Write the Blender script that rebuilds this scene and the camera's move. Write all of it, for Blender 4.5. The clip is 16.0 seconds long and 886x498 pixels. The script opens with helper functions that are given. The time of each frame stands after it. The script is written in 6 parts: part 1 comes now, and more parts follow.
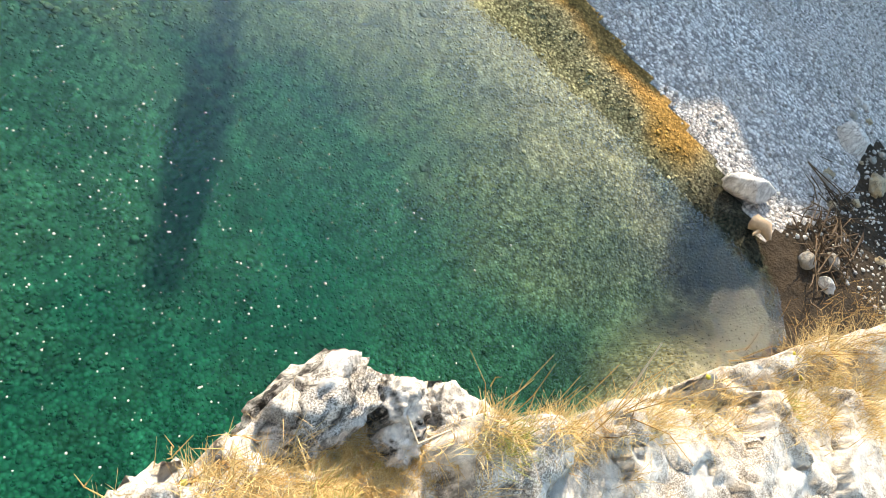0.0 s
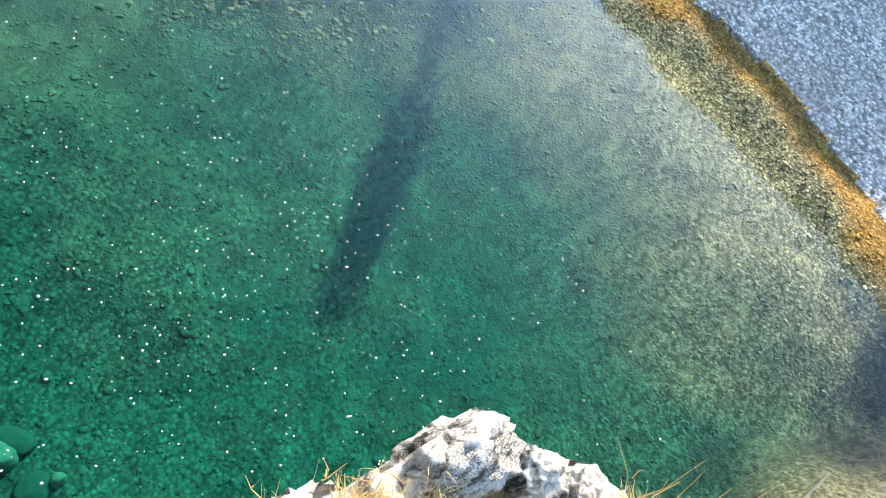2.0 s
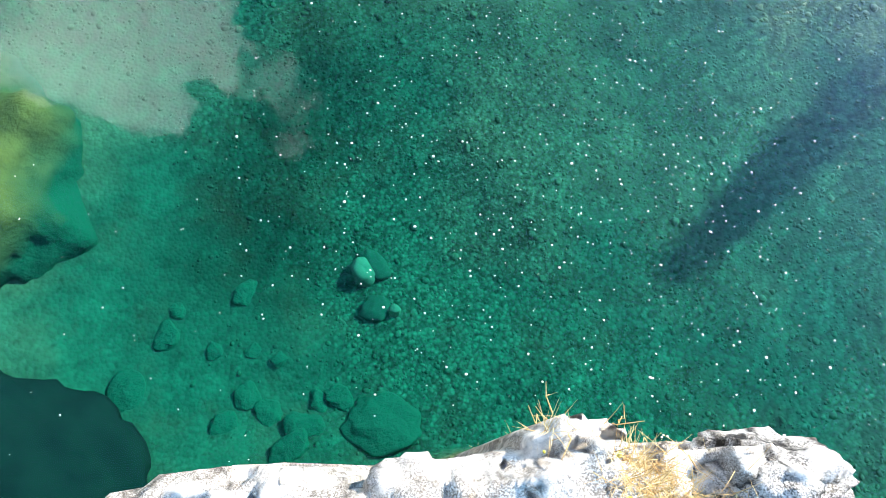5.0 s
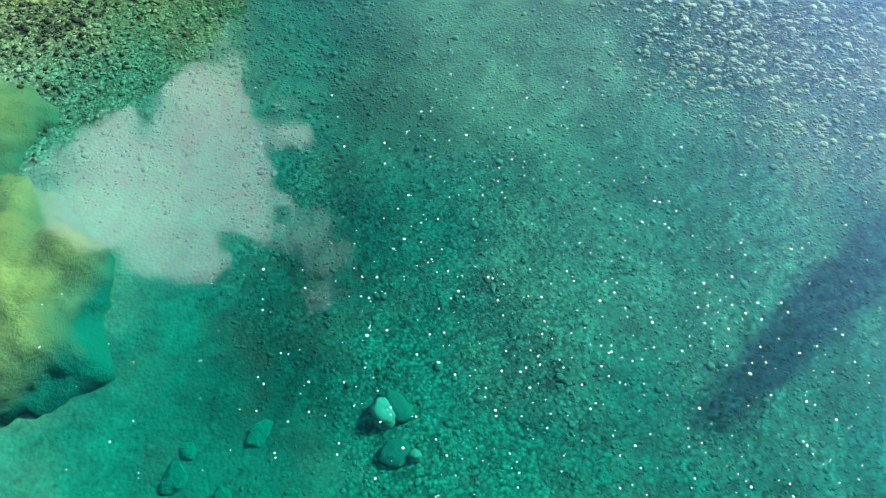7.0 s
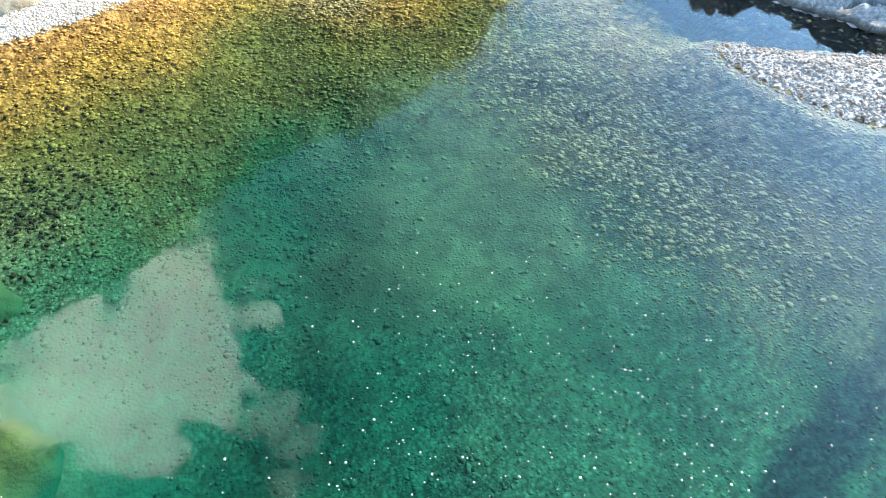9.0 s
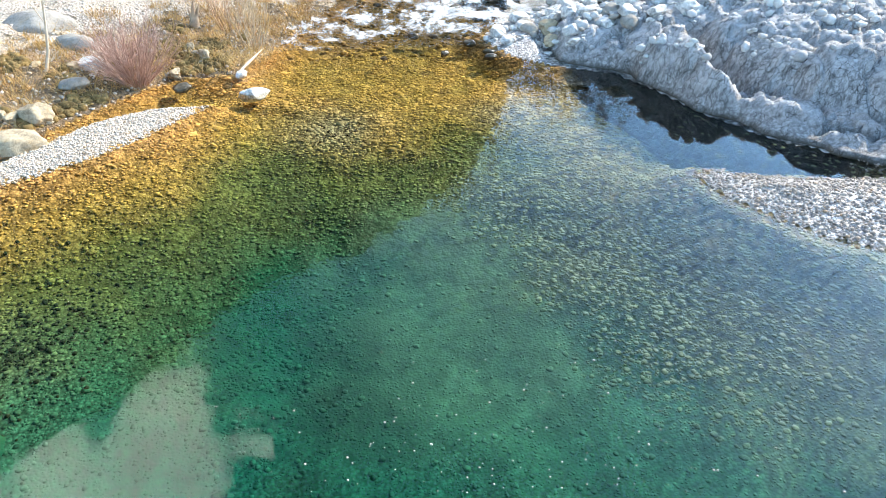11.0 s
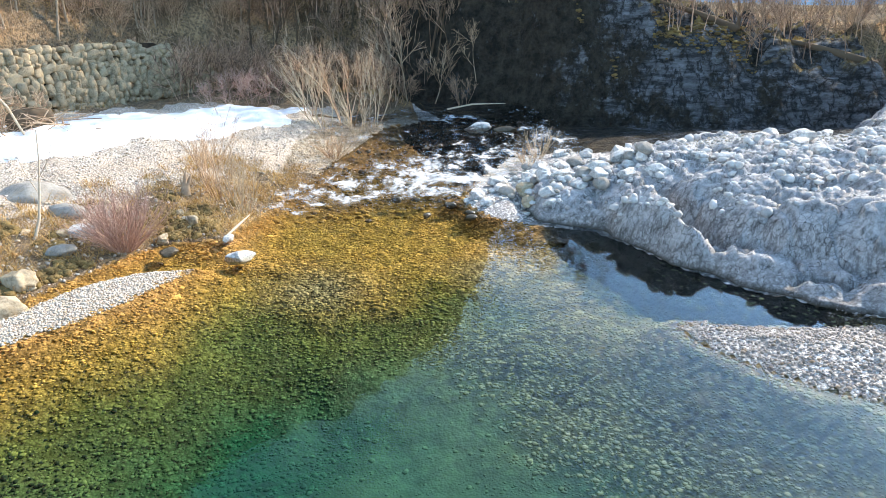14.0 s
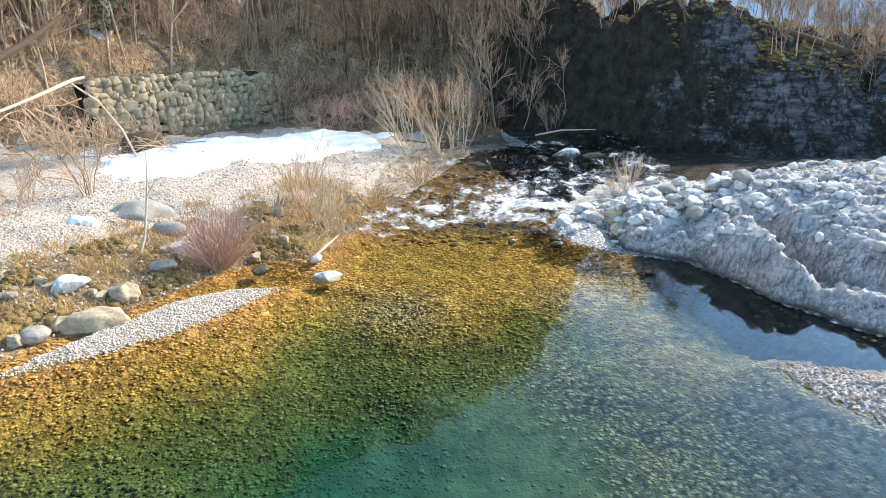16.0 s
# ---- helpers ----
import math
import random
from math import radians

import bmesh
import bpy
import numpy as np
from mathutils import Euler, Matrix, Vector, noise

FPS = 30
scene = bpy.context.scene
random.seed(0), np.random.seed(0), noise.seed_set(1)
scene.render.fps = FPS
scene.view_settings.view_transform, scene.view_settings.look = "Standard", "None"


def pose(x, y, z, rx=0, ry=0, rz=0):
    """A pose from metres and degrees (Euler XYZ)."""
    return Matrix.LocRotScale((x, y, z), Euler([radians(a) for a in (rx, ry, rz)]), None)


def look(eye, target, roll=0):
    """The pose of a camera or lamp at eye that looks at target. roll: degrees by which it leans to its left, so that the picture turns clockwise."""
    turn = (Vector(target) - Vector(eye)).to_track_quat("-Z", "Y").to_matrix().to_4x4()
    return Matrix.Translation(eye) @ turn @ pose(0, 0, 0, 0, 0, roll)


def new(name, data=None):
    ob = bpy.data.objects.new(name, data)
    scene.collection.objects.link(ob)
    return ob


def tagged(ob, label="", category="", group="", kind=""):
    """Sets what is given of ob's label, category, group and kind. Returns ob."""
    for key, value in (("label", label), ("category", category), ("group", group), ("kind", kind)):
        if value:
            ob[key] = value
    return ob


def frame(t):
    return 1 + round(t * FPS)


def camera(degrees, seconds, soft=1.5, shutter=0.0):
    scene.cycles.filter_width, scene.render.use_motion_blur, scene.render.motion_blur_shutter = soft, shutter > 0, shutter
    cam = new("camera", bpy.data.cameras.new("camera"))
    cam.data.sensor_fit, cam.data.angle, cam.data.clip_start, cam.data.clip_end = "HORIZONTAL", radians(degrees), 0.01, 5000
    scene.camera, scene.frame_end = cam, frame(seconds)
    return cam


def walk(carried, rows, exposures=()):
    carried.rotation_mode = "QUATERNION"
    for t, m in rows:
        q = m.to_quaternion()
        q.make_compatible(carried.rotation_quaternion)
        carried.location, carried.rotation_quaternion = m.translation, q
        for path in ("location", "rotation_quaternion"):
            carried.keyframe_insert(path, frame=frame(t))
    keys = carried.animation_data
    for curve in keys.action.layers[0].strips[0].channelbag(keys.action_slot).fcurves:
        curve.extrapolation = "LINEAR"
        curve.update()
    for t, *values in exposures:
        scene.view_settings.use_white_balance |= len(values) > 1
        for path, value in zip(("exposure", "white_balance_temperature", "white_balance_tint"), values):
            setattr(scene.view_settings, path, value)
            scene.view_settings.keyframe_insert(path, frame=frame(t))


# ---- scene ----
# ---- camera ----
cam = camera(67.0, 16.0, soft=0.8)
PATH = [
    (0.0, pose(0.074, -0.045, 6.622, 30.69, -26.66, -51.24)),
    (0.5, pose(0.080, -0.049, 6.606, 31.49, -28.57, -53.42)),
    (1.0, pose(0.085, -0.056, 6.618, 36.95, -29.40, -57.02)),
    (1.5, pose(0.094, -0.069, 6.565, 38.31, -26.21, -54.14)),
    (2.0, pose(-0.010, 0.001, 6.736, 29.56, -19.39, -35.56)),
    (2.5, pose(0.002, -0.003, 6.646, 24.16, -14.91, -25.38)),
    (3.0, pose(-0.002, -0.006, 6.614, 19.56, -12.55, -21.20)),
    (3.5, pose(0.004, -0.008, 6.581, 16.98, -9.30, -17.63)),
    (4.0, pose(-0.048, 0.017, 6.593, 16.76, -5.51, -10.03)),
    (4.2, pose(-0.068, 0.028, 6.610, 17.14, -4.09, -6.75)),
    (6.3, pose(-0.005, -0.044, 6.407, 25.35, 0.01, -2.31)),
    (6.5, pose(-0.011, -0.062, 6.381, 28.11, 0.24, -2.14)),
    (7.0, pose(-0.051, -0.085, 6.362, 31.32, 0.25, -1.82)),
    (7.5, pose(-0.056, -0.093, 6.362, 34.31, 0.11, -2.29)),
    (8.0, pose(-0.061, -0.108, 6.357, 39.22, 0.09, -3.35)),
    (8.5, pose(-0.042, -0.114, 6.350, 43.42, -0.19, -4.32)),
    (9.0, pose(-0.035, -0.072, 6.364, 46.20, -0.44, -4.99)),
    (9.2, pose(-0.054, -0.090, 6.388, 47.46, -0.81, -5.19)),
    (11.3, pose(-0.018, -0.024, 6.467, 58.04, 0.34, -6.09)),
    (11.5, pose(-0.014, -0.017, 6.452, 59.15, 0.29, -6.17)),
    (12.0, pose(-0.013, -0.001, 6.454, 61.99, 0.61, -6.87)),
    (12.5, pose(-0.018, -0.001, 6.465, 63.73, 0.62, -7.08)),
    (13.0, pose(-0.014, 0.011, 6.451, 65.42, 0.71, -7.34)),
    (13.5, pose(-0.002, 0.019, 6.450, 67.52, 0.77, -7.63)),
    (14.0, pose(-0.005, 0.024, 6.458, 69.87, 0.72, -7.73)),
    (14.5, pose(-0.008, 0.026, 6.476, 71.70, 1.07, -7.56)),
    (15.0, pose(-0.002, 0.003, 6.498, 72.99, 0.96, -7.31)),
    (15.5, pose(0.017, 0.001, 6.476, 72.77, 1.42, -6.87)),
    (16.0, pose(0.030, 0.146, 6.417, 72.16, 1.48, -0.33)),
]
EXPOSURES = [(0.0, 0.85, 8500, 10), (0.5, 0.6, 8300, 10), (1.0, 0.5, 8000, 10), (1.5, 0.8, 7700, 10), (2.3, 1.15, 7000, 8), (3.0, 1.0, 6900, 8), (3.6, 0.95, 6800, 10), (4.2, 0.98, 6700, 10),
             (6.3, 1.58, 6250, 4), (7.5, 1.58, 6300, 4), (8.3, 1.55, 6700, 5), (9.2, 1.2, 7100, 7), (11.3, 0.95, 7200, 9), (12.3, 0.72, 7400, 11), (13.2, 0.7, 7400, 11),
             (14.2, 0.8, 7400, 11), (16.0, 0.72, 7400, 11)]
walk(cam, PATH, EXPOSURES)

# ---- light ----
SUN_AZ, SUN_EL = 58.0, 32.0
TO_SUN = Vector((math.sin(radians(SUN_AZ)) * math.cos(radians(SUN_EL)),
                 math.cos(radians(SUN_AZ)) * math.cos(radians(SUN_EL)), math.sin(radians(SUN_EL))))
sun = new("sun", bpy.data.lights.new("sun", "SUN"))
sun.data.energy, sun.data.angle, sun.data.color = 5.0, radians(0.3), (1.0, 0.92, 0.79)
sun.matrix_world = look(TO_SUN * 50, (0, 0, 0))

world = bpy.data.worlds.new("sky")
scene.world = world
world.use_nodes = True
wn, wl = world.node_tree.nodes, world.node_tree.links
sky = wn.new("ShaderNodeTexSky")
sky.sky_type, sky.sun_disc = "NISHITA", False
sky.dust_density, sky.ozone_density = 0.25, 2.5
sky.sun_elevation, sky.sun_rotation = radians(SUN_EL), radians(SUN_AZ)
bg = wn["Background"]
bg.inputs["Strength"].default_value = 0.15


def wnode(kind, *args, operation=""):
    """A world node with its inputs given in order."""
    n = wn.new("ShaderNode" + kind)
    if operation:
        n.operation = operation
    for i, a in enumerate(args):
        if isinstance(a, bpy.types.NodeSocket):
            wl.new(a, n.inputs[i])
        elif a is not None:
            n.inputs[i].default_value = a
    return n


def sky_dir(az, el):
    a, e = radians(az), radians(el)
    return (math.sin(a) * math.cos(e), math.cos(a) * math.cos(e), math.sin(e))


# sunlit clouds low over the hills: their place, their spread (cosine) and an uneven edge
gen = wn.new("ShaderNodeTexCoord").outputs["Generated"]
puffs = wnode("TexNoise", gen)
puffs.inputs["Scale"].default_value, puffs.inputs["Detail"].default_value = 15.0, 12.0
cloud = None
for az, el, lo, hi, thick in ((-31, 47, 0.9878, 0.9925, 0.75), (-25, 44, 0.9935, 0.9970, 0.7), (-20, 58, 0.9985, 1.0010, 0.3), (114, 35, 0.9990, 1.0012, 0.6)):
    dot = wnode("VectorMath", gen, sky_dir(az, el), operation="DOT_PRODUCT").outputs["Value"]
    rough = wnode("Math", wnode("Math", puffs.outputs["Fac"], 0.5, operation="SUBTRACT").outputs[0], min(hi - lo, 0.005) * 11.0, operation="MULTIPLY").outputs[0]
    total = wnode("Math", dot, rough, operation="ADD").outputs[0]
    m = wn.new("ShaderNodeMapRange")
    wl.new(total, m.inputs["Value"])
    m.inputs["From Min"].default_value, m.inputs["From Max"].default_value = lo, hi
    m.inputs["To Max"].default_value = thick
    cloud = m.outputs[0] if cloud is None else wnode("Math", cloud, m.outputs[0], operation="MAXIMUM").outputs[0]
# bright haze round the sun
near_sun = wnode("VectorMath", gen, tuple(TO_SUN), operation="DOT_PRODUCT").outputs["Value"]
haze = wnode("Math", wnode("Math", near_sun, 0.0, operation="MAXIMUM").outputs[0], 8.0, operation="POWER").outputs[0]
glow = wnode("VectorMath", None, None, operation="SCALE")
glow.inputs[0].default_value = (4.0, 10.0, 19.5)
wl.new(haze, glow.inputs["Scale"])
# the sky pales towards the horizon
lift = wnode("Math", wnode("Math", 1.0, wn.new("ShaderNodeSeparateXYZ").outputs[2], operation="SUBTRACT").outputs[0], 2.0, operation="POWER")
wl.new(gen, wn["Separate XYZ"].inputs[0])
low = wnode("VectorMath", None, None, operation="SCALE")
low.inputs[0].default_value = (4.4, 10.5, 18.5)
wl.new(lift.outputs[0], low.inputs["Scale"])
haze_sum = wnode("VectorMath", low.outputs[0], glow.outputs[0], operation="ADD").outputs[0]
clear_sky = wnode("VectorMath", sky.outputs[0], haze_sum, operation="ADD").outputs[0]
mixc = wn.new("ShaderNodeMix")
mixc.data_type = "RGBA"
wl.new(cloud, mixc.inputs["Factor"])
wl.new(clear_sky, mixc.inputs["A"])
mixc.inputs["B"].default_value = (32, 33, 34, 1)
wl.new(mixc.outputs["Result"], bg.inputs["Color"])

# ---- materials ----
class Nodes:
    """Short hand for building one node material."""

    def __init__(self, name):
        self.mat = bpy.data.materials.new(name)
        self.mat.use_nodes = True
        self.n, self.l = self.mat.node_tree.nodes, self.mat.node_tree.links
        self.bsdf = self.n["Principled BSDF"]
        self.out = self.n["Material Output"]
        self.pos = self.n.new("ShaderNodeNewGeometry").outputs["Position"]

    def put(self, socket, value):
        if isinstance(value, bpy.types.NodeSocket):
            self.l.new(value, socket)
        else:
            socket.default_value = (*value, 1) if isinstance(value, tuple) and len(value) == 3 and socket.type == "RGBA" else value

    def noise(self, scale, detail=4.0, rough=0.6, vec=None, stretch=None):
        t = self.n.new("ShaderNodeTexNoise")
        v = vec or self.pos
        if stretch:
            m = self.n.new("ShaderNodeVectorMath")
            m.operation = "MULTIPLY"
            self.put(m.inputs[0], v)
            m.inputs[1].default_value = stretch
            v = m.outputs[0]
        self.l.new(v, t.inputs["Vector"])
        t.inputs["Scale"].default_value, t.inputs["Detail"].default_value, t.inputs["Roughness"].default_value = scale, detail, rough
        return t.outputs["Fac"]

    def cells(self, scale, feature="F1", out="Distance", vec=None):
        t = self.n.new("ShaderNodeTexVoronoi")
        t.feature = feature
        self.l.new(vec or self.pos, t.inputs["Vector"])
        t.inputs["Scale"].default_value = scale
        return t.outputs[out]

    def math(self, op, a, b=0.0, clamp=False):
        m = self.n.new("ShaderNodeMath")
        m.operation, m.use_clamp = op, clamp
        self.put(m.inputs[0], a)
        self.put(m.inputs[1], b)
        return m.outputs[0]

    def span(self, v, a, b, lo=0.0, hi=1.0):
        m = self.n.new("ShaderNodeMapRange")
        self.put(m.inputs["Value"], v)
        for k, x in (("From Min", a), ("From Max", b), ("To Min", lo), ("To Max", hi)):
            m.inputs[k].default_value = x
        return m.outputs[0]

    def mix(self, f, a, b, mode="MIX"):
        m = self.n.new("ShaderNodeMix")
        m.data_type, m.blend_type = "RGBA", mode
        self.put(m.inputs["Factor"], f)
        self.put(m.inputs["A"], a)
        self.put(m.inputs["B"], b)
        return m.outputs["Result"]

    def ramp(self, v, stops):
        r = self.n.new("ShaderNodeValToRGB")
        self.put(r.inputs[0], v)
        e = r.color_ramp.elements
        while len(e) < len(stops):
            e.new(0.5)
        for el, (p, c) in zip(e, stops):
            el.position, el.color = p, (*c, 1)
        return r.outputs[0]

    def attr(self, name):
        a = self.n.new("ShaderNodeAttribute")
        a.attribute_name = name
        return a.outputs["Fac"]

    def axis(self, k):
        s = self.n.new("ShaderNodeSeparateXYZ")
        self.l.new(self.pos, s.inputs[0])
        return s.outputs[k]

    def island(self):
        return self.n.new("ShaderNodeNewGeometry").outputs["Random Per Island"]

    def single(self):
        return self.n.new("ShaderNodeObjectInfo").outputs["Random"]

    def up(self):
        s = self.n.new("ShaderNodeSeparateXYZ")
        self.l.new(self.n.new("ShaderNodeNewGeometry").outputs["Normal"], s.inputs[0])
        return s.outputs[2]

    def done(self, color, rough=0.9, bump=None, strength=0.5, dist=0.02, metal=0.0, spec=0.3):
        self.put(self.bsdf.inputs["Base Color"], color)
        self.put(self.bsdf.inputs["Roughness"], rough)
        self.bsdf.inputs["Metallic"].default_value = metal
        self.bsdf.inputs["Specular IOR Level"].default_value = spec
        if bump is not None:
            b = self.n.new("ShaderNodeBump")
            b.inputs["Strength"].default_value, b.inputs["Distance"].default_value = strength, dist
            self.l.new(bump, b.inputs["Height"])
            self.l.new(b.outputs[0], self.bsdf.inputs["Normal"])
        return self.mat


def limestone(name, light, dark, scale=1.0, crack=0.5, lichen=0.3, warm=0.15, streak=0.0, cover=0.0, wet=False):
    """Weathered limestone: pale, with grey lichen blotches, fine pits and dark cracks; wet adds a dark waterline foot
    and painted shade above it.
    """
    k = Nodes(name)
    big, mid, fine = k.noise(1.3 * scale, 5), k.noise(7 * scale, 6, 0.7), k.noise(45 * scale, 4, 0.7)
    warp = k.n.new("ShaderNodeVectorMath")
    warp.operation = "MULTIPLY_ADD"
    t = k.n.new("ShaderNodeTexNoise")
    k.l.new(k.pos, t.inputs["Vector"])
    t.inputs["Scale"].default_value = 3 * scale
    k.l.new(t.outputs["Color"], warp.inputs[0])
    warp.inputs[1].default_value = (0.35 / scale,) * 3
    k.l.new(k.pos, warp.inputs[2])
    edge = k.cells(3.2 * scale, "DISTANCE_TO_EDGE", vec=warp.outputs[0])
    gap = k.span(edge, 0.0, 0.05, 1.0, 0.0)
    col = k.mix(k.span(mid, 0.35, 0.7), light, tuple(0.5 * (a + b) for a, b in zip(light, dark)))
    col = k.mix(k.span(k.math("MULTIPLY", k.span(big, 0.42 - cover, 0.62 - cover), k.span(fine, 0.40 - cover * 0.5, 0.60 - cover * 0.5)), 0.2, 0.8, 0.0, lichen), col, dark)
    col = k.mix(k.span(k.noise(2.3 * scale, 3), 0.55, 0.75, 0.0, warm), col, (0.45, 0.30, 0.14))
    col = k.mix(k.math("MULTIPLY", gap, k.span(k.noise(1.7 * scale, 2), 0.45, 0.6, 0.0, crack)), col, tuple(c * 0.25 for c in dark))
    if streak:
        run = k.math("MULTIPLY", k.span(k.noise(8.0, 6, 0.75, stretch=(1, 1, 0.3)), 0.46, 0.60), k.span(k.noise(0.6, 3), 0.25, 0.48))
        side = k.span(k.up(), 0.95, 0.55, 0.0, streak)
        col = k.mix(k.math("MULTIPLY", run, side), col, tuple(c * 0.35 for c in dark))
        tall = k.n.new("ShaderNodeVectorMath")
        tall.operation = "MULTIPLY"
        k.l.new(warp.outputs[0], tall.inputs[0])
        tall.inputs[1].default_value = (1.0, 1.0, 0.4)
        line = k.span(k.cells(4.5, "DISTANCE_TO_EDGE", vec=tall.outputs[0]), 0.0, 0.07, 1.0, 0.0)
        line = k.math("MULTIPLY", line, k.span(k.noise(1.1, 3), 0.36, 0.52))
        col = k.mix(k.math("MULTIPLY", line, side), col, tuple(c * 0.2 for c in dark))
    if wet:
        # low rock darkened in patches to stand for its shade
        col = k.mix(k.math("MULTIPLY", k.span(k.math("ADD", k.axis(2), k.math("MULTIPLY", k.noise(1.3, 4), 0.5)), 0.45, 0.8, 0.7, 0.0), k.span(k.noise(9.0, 5, 0.75), 0.40, 0.58)), col, (0.11, 0.105, 0.10))
        col = k.mix(k.span(k.math("ADD", k.axis(2), k.math("MULTIPLY", k.noise(2.0, 3), 0.12)), 0.05, 0.22, 0.95, 0.0), col, (0.035, 0.030, 0.018))
    pits = k.math("ADD", k.math("MULTIPLY", mid, 1.0), k.math("MULTIPLY", fine, 0.35))
    return k.done(col, 0.9, k.math("SUBTRACT", pits, k.math("MULTIPLY", gap, 0.4 * crack)), 0.7, 0.05 / scale)


def gravel(name, a, b, c, scale=14.0):
    """Loose river gravel with single pale and dark stones."""
    k = Nodes(name)
    rnd = k.cells(scale, "F1", "Color")
    dist = k.cells(scale, "F1")
    small = k.cells(scale * 2.7, "F1")
    col = k.mix(k.span(rnd, 0.3, 0.75), a, b)
    col = k.mix(k.span(k.noise(0.5, 4), 0.42, 0.66, 0.0, 0.6), col, c)
    col = k.mix(1.0, col, k.span(dist, 0.2, 0.8, 1.2, 0.6), "MULTIPLY")
    col = k.mix(k.span(k.noise(60, 3), 0.3, 0.7, 0.0, 0.35), col, tuple(x * 0.5 for x in a))
    h = k.math("ADD", k.math("MULTIPLY", dist, -1.0), k.math("MULTIPLY", small, -0.4))
    return k.done(col, 0.9, h, 0.9, 0.05)


def pebble_mat(name, stops, rough=0.8):
    k = Nodes(name)
    col = k.ramp(k.island(), stops)
    col = k.mix(k.span(k.noise(30, 4), 0.3, 0.7, 0.0, 0.4), col, (0.2, 0.18, 0.15))
    return k.done(col, rough, k.noise(60, 3), 0.3, 0.01)


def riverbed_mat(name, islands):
    """Stony bed: pale gravel near the shore, ochre algae where the algae map says; the water's green and teal tint is
    painted in with depth.
    """
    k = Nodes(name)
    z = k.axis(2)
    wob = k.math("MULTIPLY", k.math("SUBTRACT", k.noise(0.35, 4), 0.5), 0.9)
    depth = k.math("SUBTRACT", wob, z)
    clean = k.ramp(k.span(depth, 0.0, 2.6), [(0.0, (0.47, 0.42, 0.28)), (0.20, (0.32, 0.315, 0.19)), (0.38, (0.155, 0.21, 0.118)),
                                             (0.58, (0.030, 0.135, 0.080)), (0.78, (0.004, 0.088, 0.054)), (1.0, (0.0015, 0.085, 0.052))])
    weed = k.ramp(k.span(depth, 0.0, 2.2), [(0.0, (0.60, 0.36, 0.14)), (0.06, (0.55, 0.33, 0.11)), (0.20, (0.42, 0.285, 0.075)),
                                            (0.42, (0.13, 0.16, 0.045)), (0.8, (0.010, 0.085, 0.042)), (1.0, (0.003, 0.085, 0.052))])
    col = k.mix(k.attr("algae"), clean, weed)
    col = k.mix(k.math("MULTIPLY", k.attr("fines"), k.span(k.axis(1), 4.5, 8.0, 0.0, 0.75)), col, (0.085, 0.215, 0.135))
    # darkens the bed to stand for shade in the channel and by the bank
    col = k.mix(k.attr("bed_dark"), col, (0.020, 0.021, 0.020))
    shallow = k.span(k.axis(1), 7.0, 13.0)
    coarse, small = k.cells(7.5, "F1", "Color"), k.cells(19.0, "F1", "Color")
    r = k.island() if islands else k.span(k.mix(shallow, small, coarse), 0.25, 0.75)
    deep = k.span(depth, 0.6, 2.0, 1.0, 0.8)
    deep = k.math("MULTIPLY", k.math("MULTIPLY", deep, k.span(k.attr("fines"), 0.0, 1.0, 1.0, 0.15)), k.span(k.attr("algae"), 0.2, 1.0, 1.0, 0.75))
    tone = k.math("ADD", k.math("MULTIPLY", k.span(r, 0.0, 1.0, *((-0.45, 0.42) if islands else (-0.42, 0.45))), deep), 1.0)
    # halves the tone along a band painted across the deep bed
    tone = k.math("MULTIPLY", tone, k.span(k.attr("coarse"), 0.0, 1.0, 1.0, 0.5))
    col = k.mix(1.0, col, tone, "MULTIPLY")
    col = k.mix(1.0, col, k.span(k.noise(2.4, 5, 0.7), 0.3, 0.7, 0.66, 1.3), "MULTIPLY")
    col = k.mix(1.0, col, k.span(k.noise(13.0, 5, 0.8), 0.3, 0.7, *((0.6, 1.45) if not islands else (0.8, 1.2))), "MULTIPLY")
    col = k.mix(k.span(k.noise(0.9, 4, 0.65), 0.5, 0.72, 0.0, 0.3), col, (0.02, 0.06, 0.035))
    dist, tiny = k.cells(7.5), k.cells(19.0)
    if islands:
        col = k.mix(k.math("MULTIPLY", k.attr("shoal"), 0.7), col, k.mix(r, (0.13, 0.18, 0.10), (0.27, 0.31, 0.17)))
    else:
        gap = k.math("ADD", k.math("MULTIPLY", k.math("MULTIPLY", k.math("ADD", k.span(dist, 0.15, 0.75, 0.2, -0.42), k.math("MULTIPLY", k.math("SUBTRACT", 1.0, k.attr("algae")), k.span(dist, 0.25, 0.7, 0.15, -0.4))), shallow), deep), k.math("MULTIPLY", k.span(tiny, 0.15, 0.75, 0.25, -0.5), deep))
        col = k.mix(1.0, col, k.math("MULTIPLY", k.math("ADD", gap, 1.0), k.math("MINIMUM", k.span(k.attr("algae"), 0.3, 0.9, 1.0, 0.82), k.span(k.attr("shoal"), 0.0, 1.0, 1.0, 0.55))), "MULTIPLY")
    h = k.math("ADD", k.math("MULTIPLY", k.math("MULTIPLY", dist, shallow), -1.0), k.math("MULTIPLY", tiny, -0.4))
    return k.done(col, 1.0, h, 0.5, 0.05, spec=0.0)


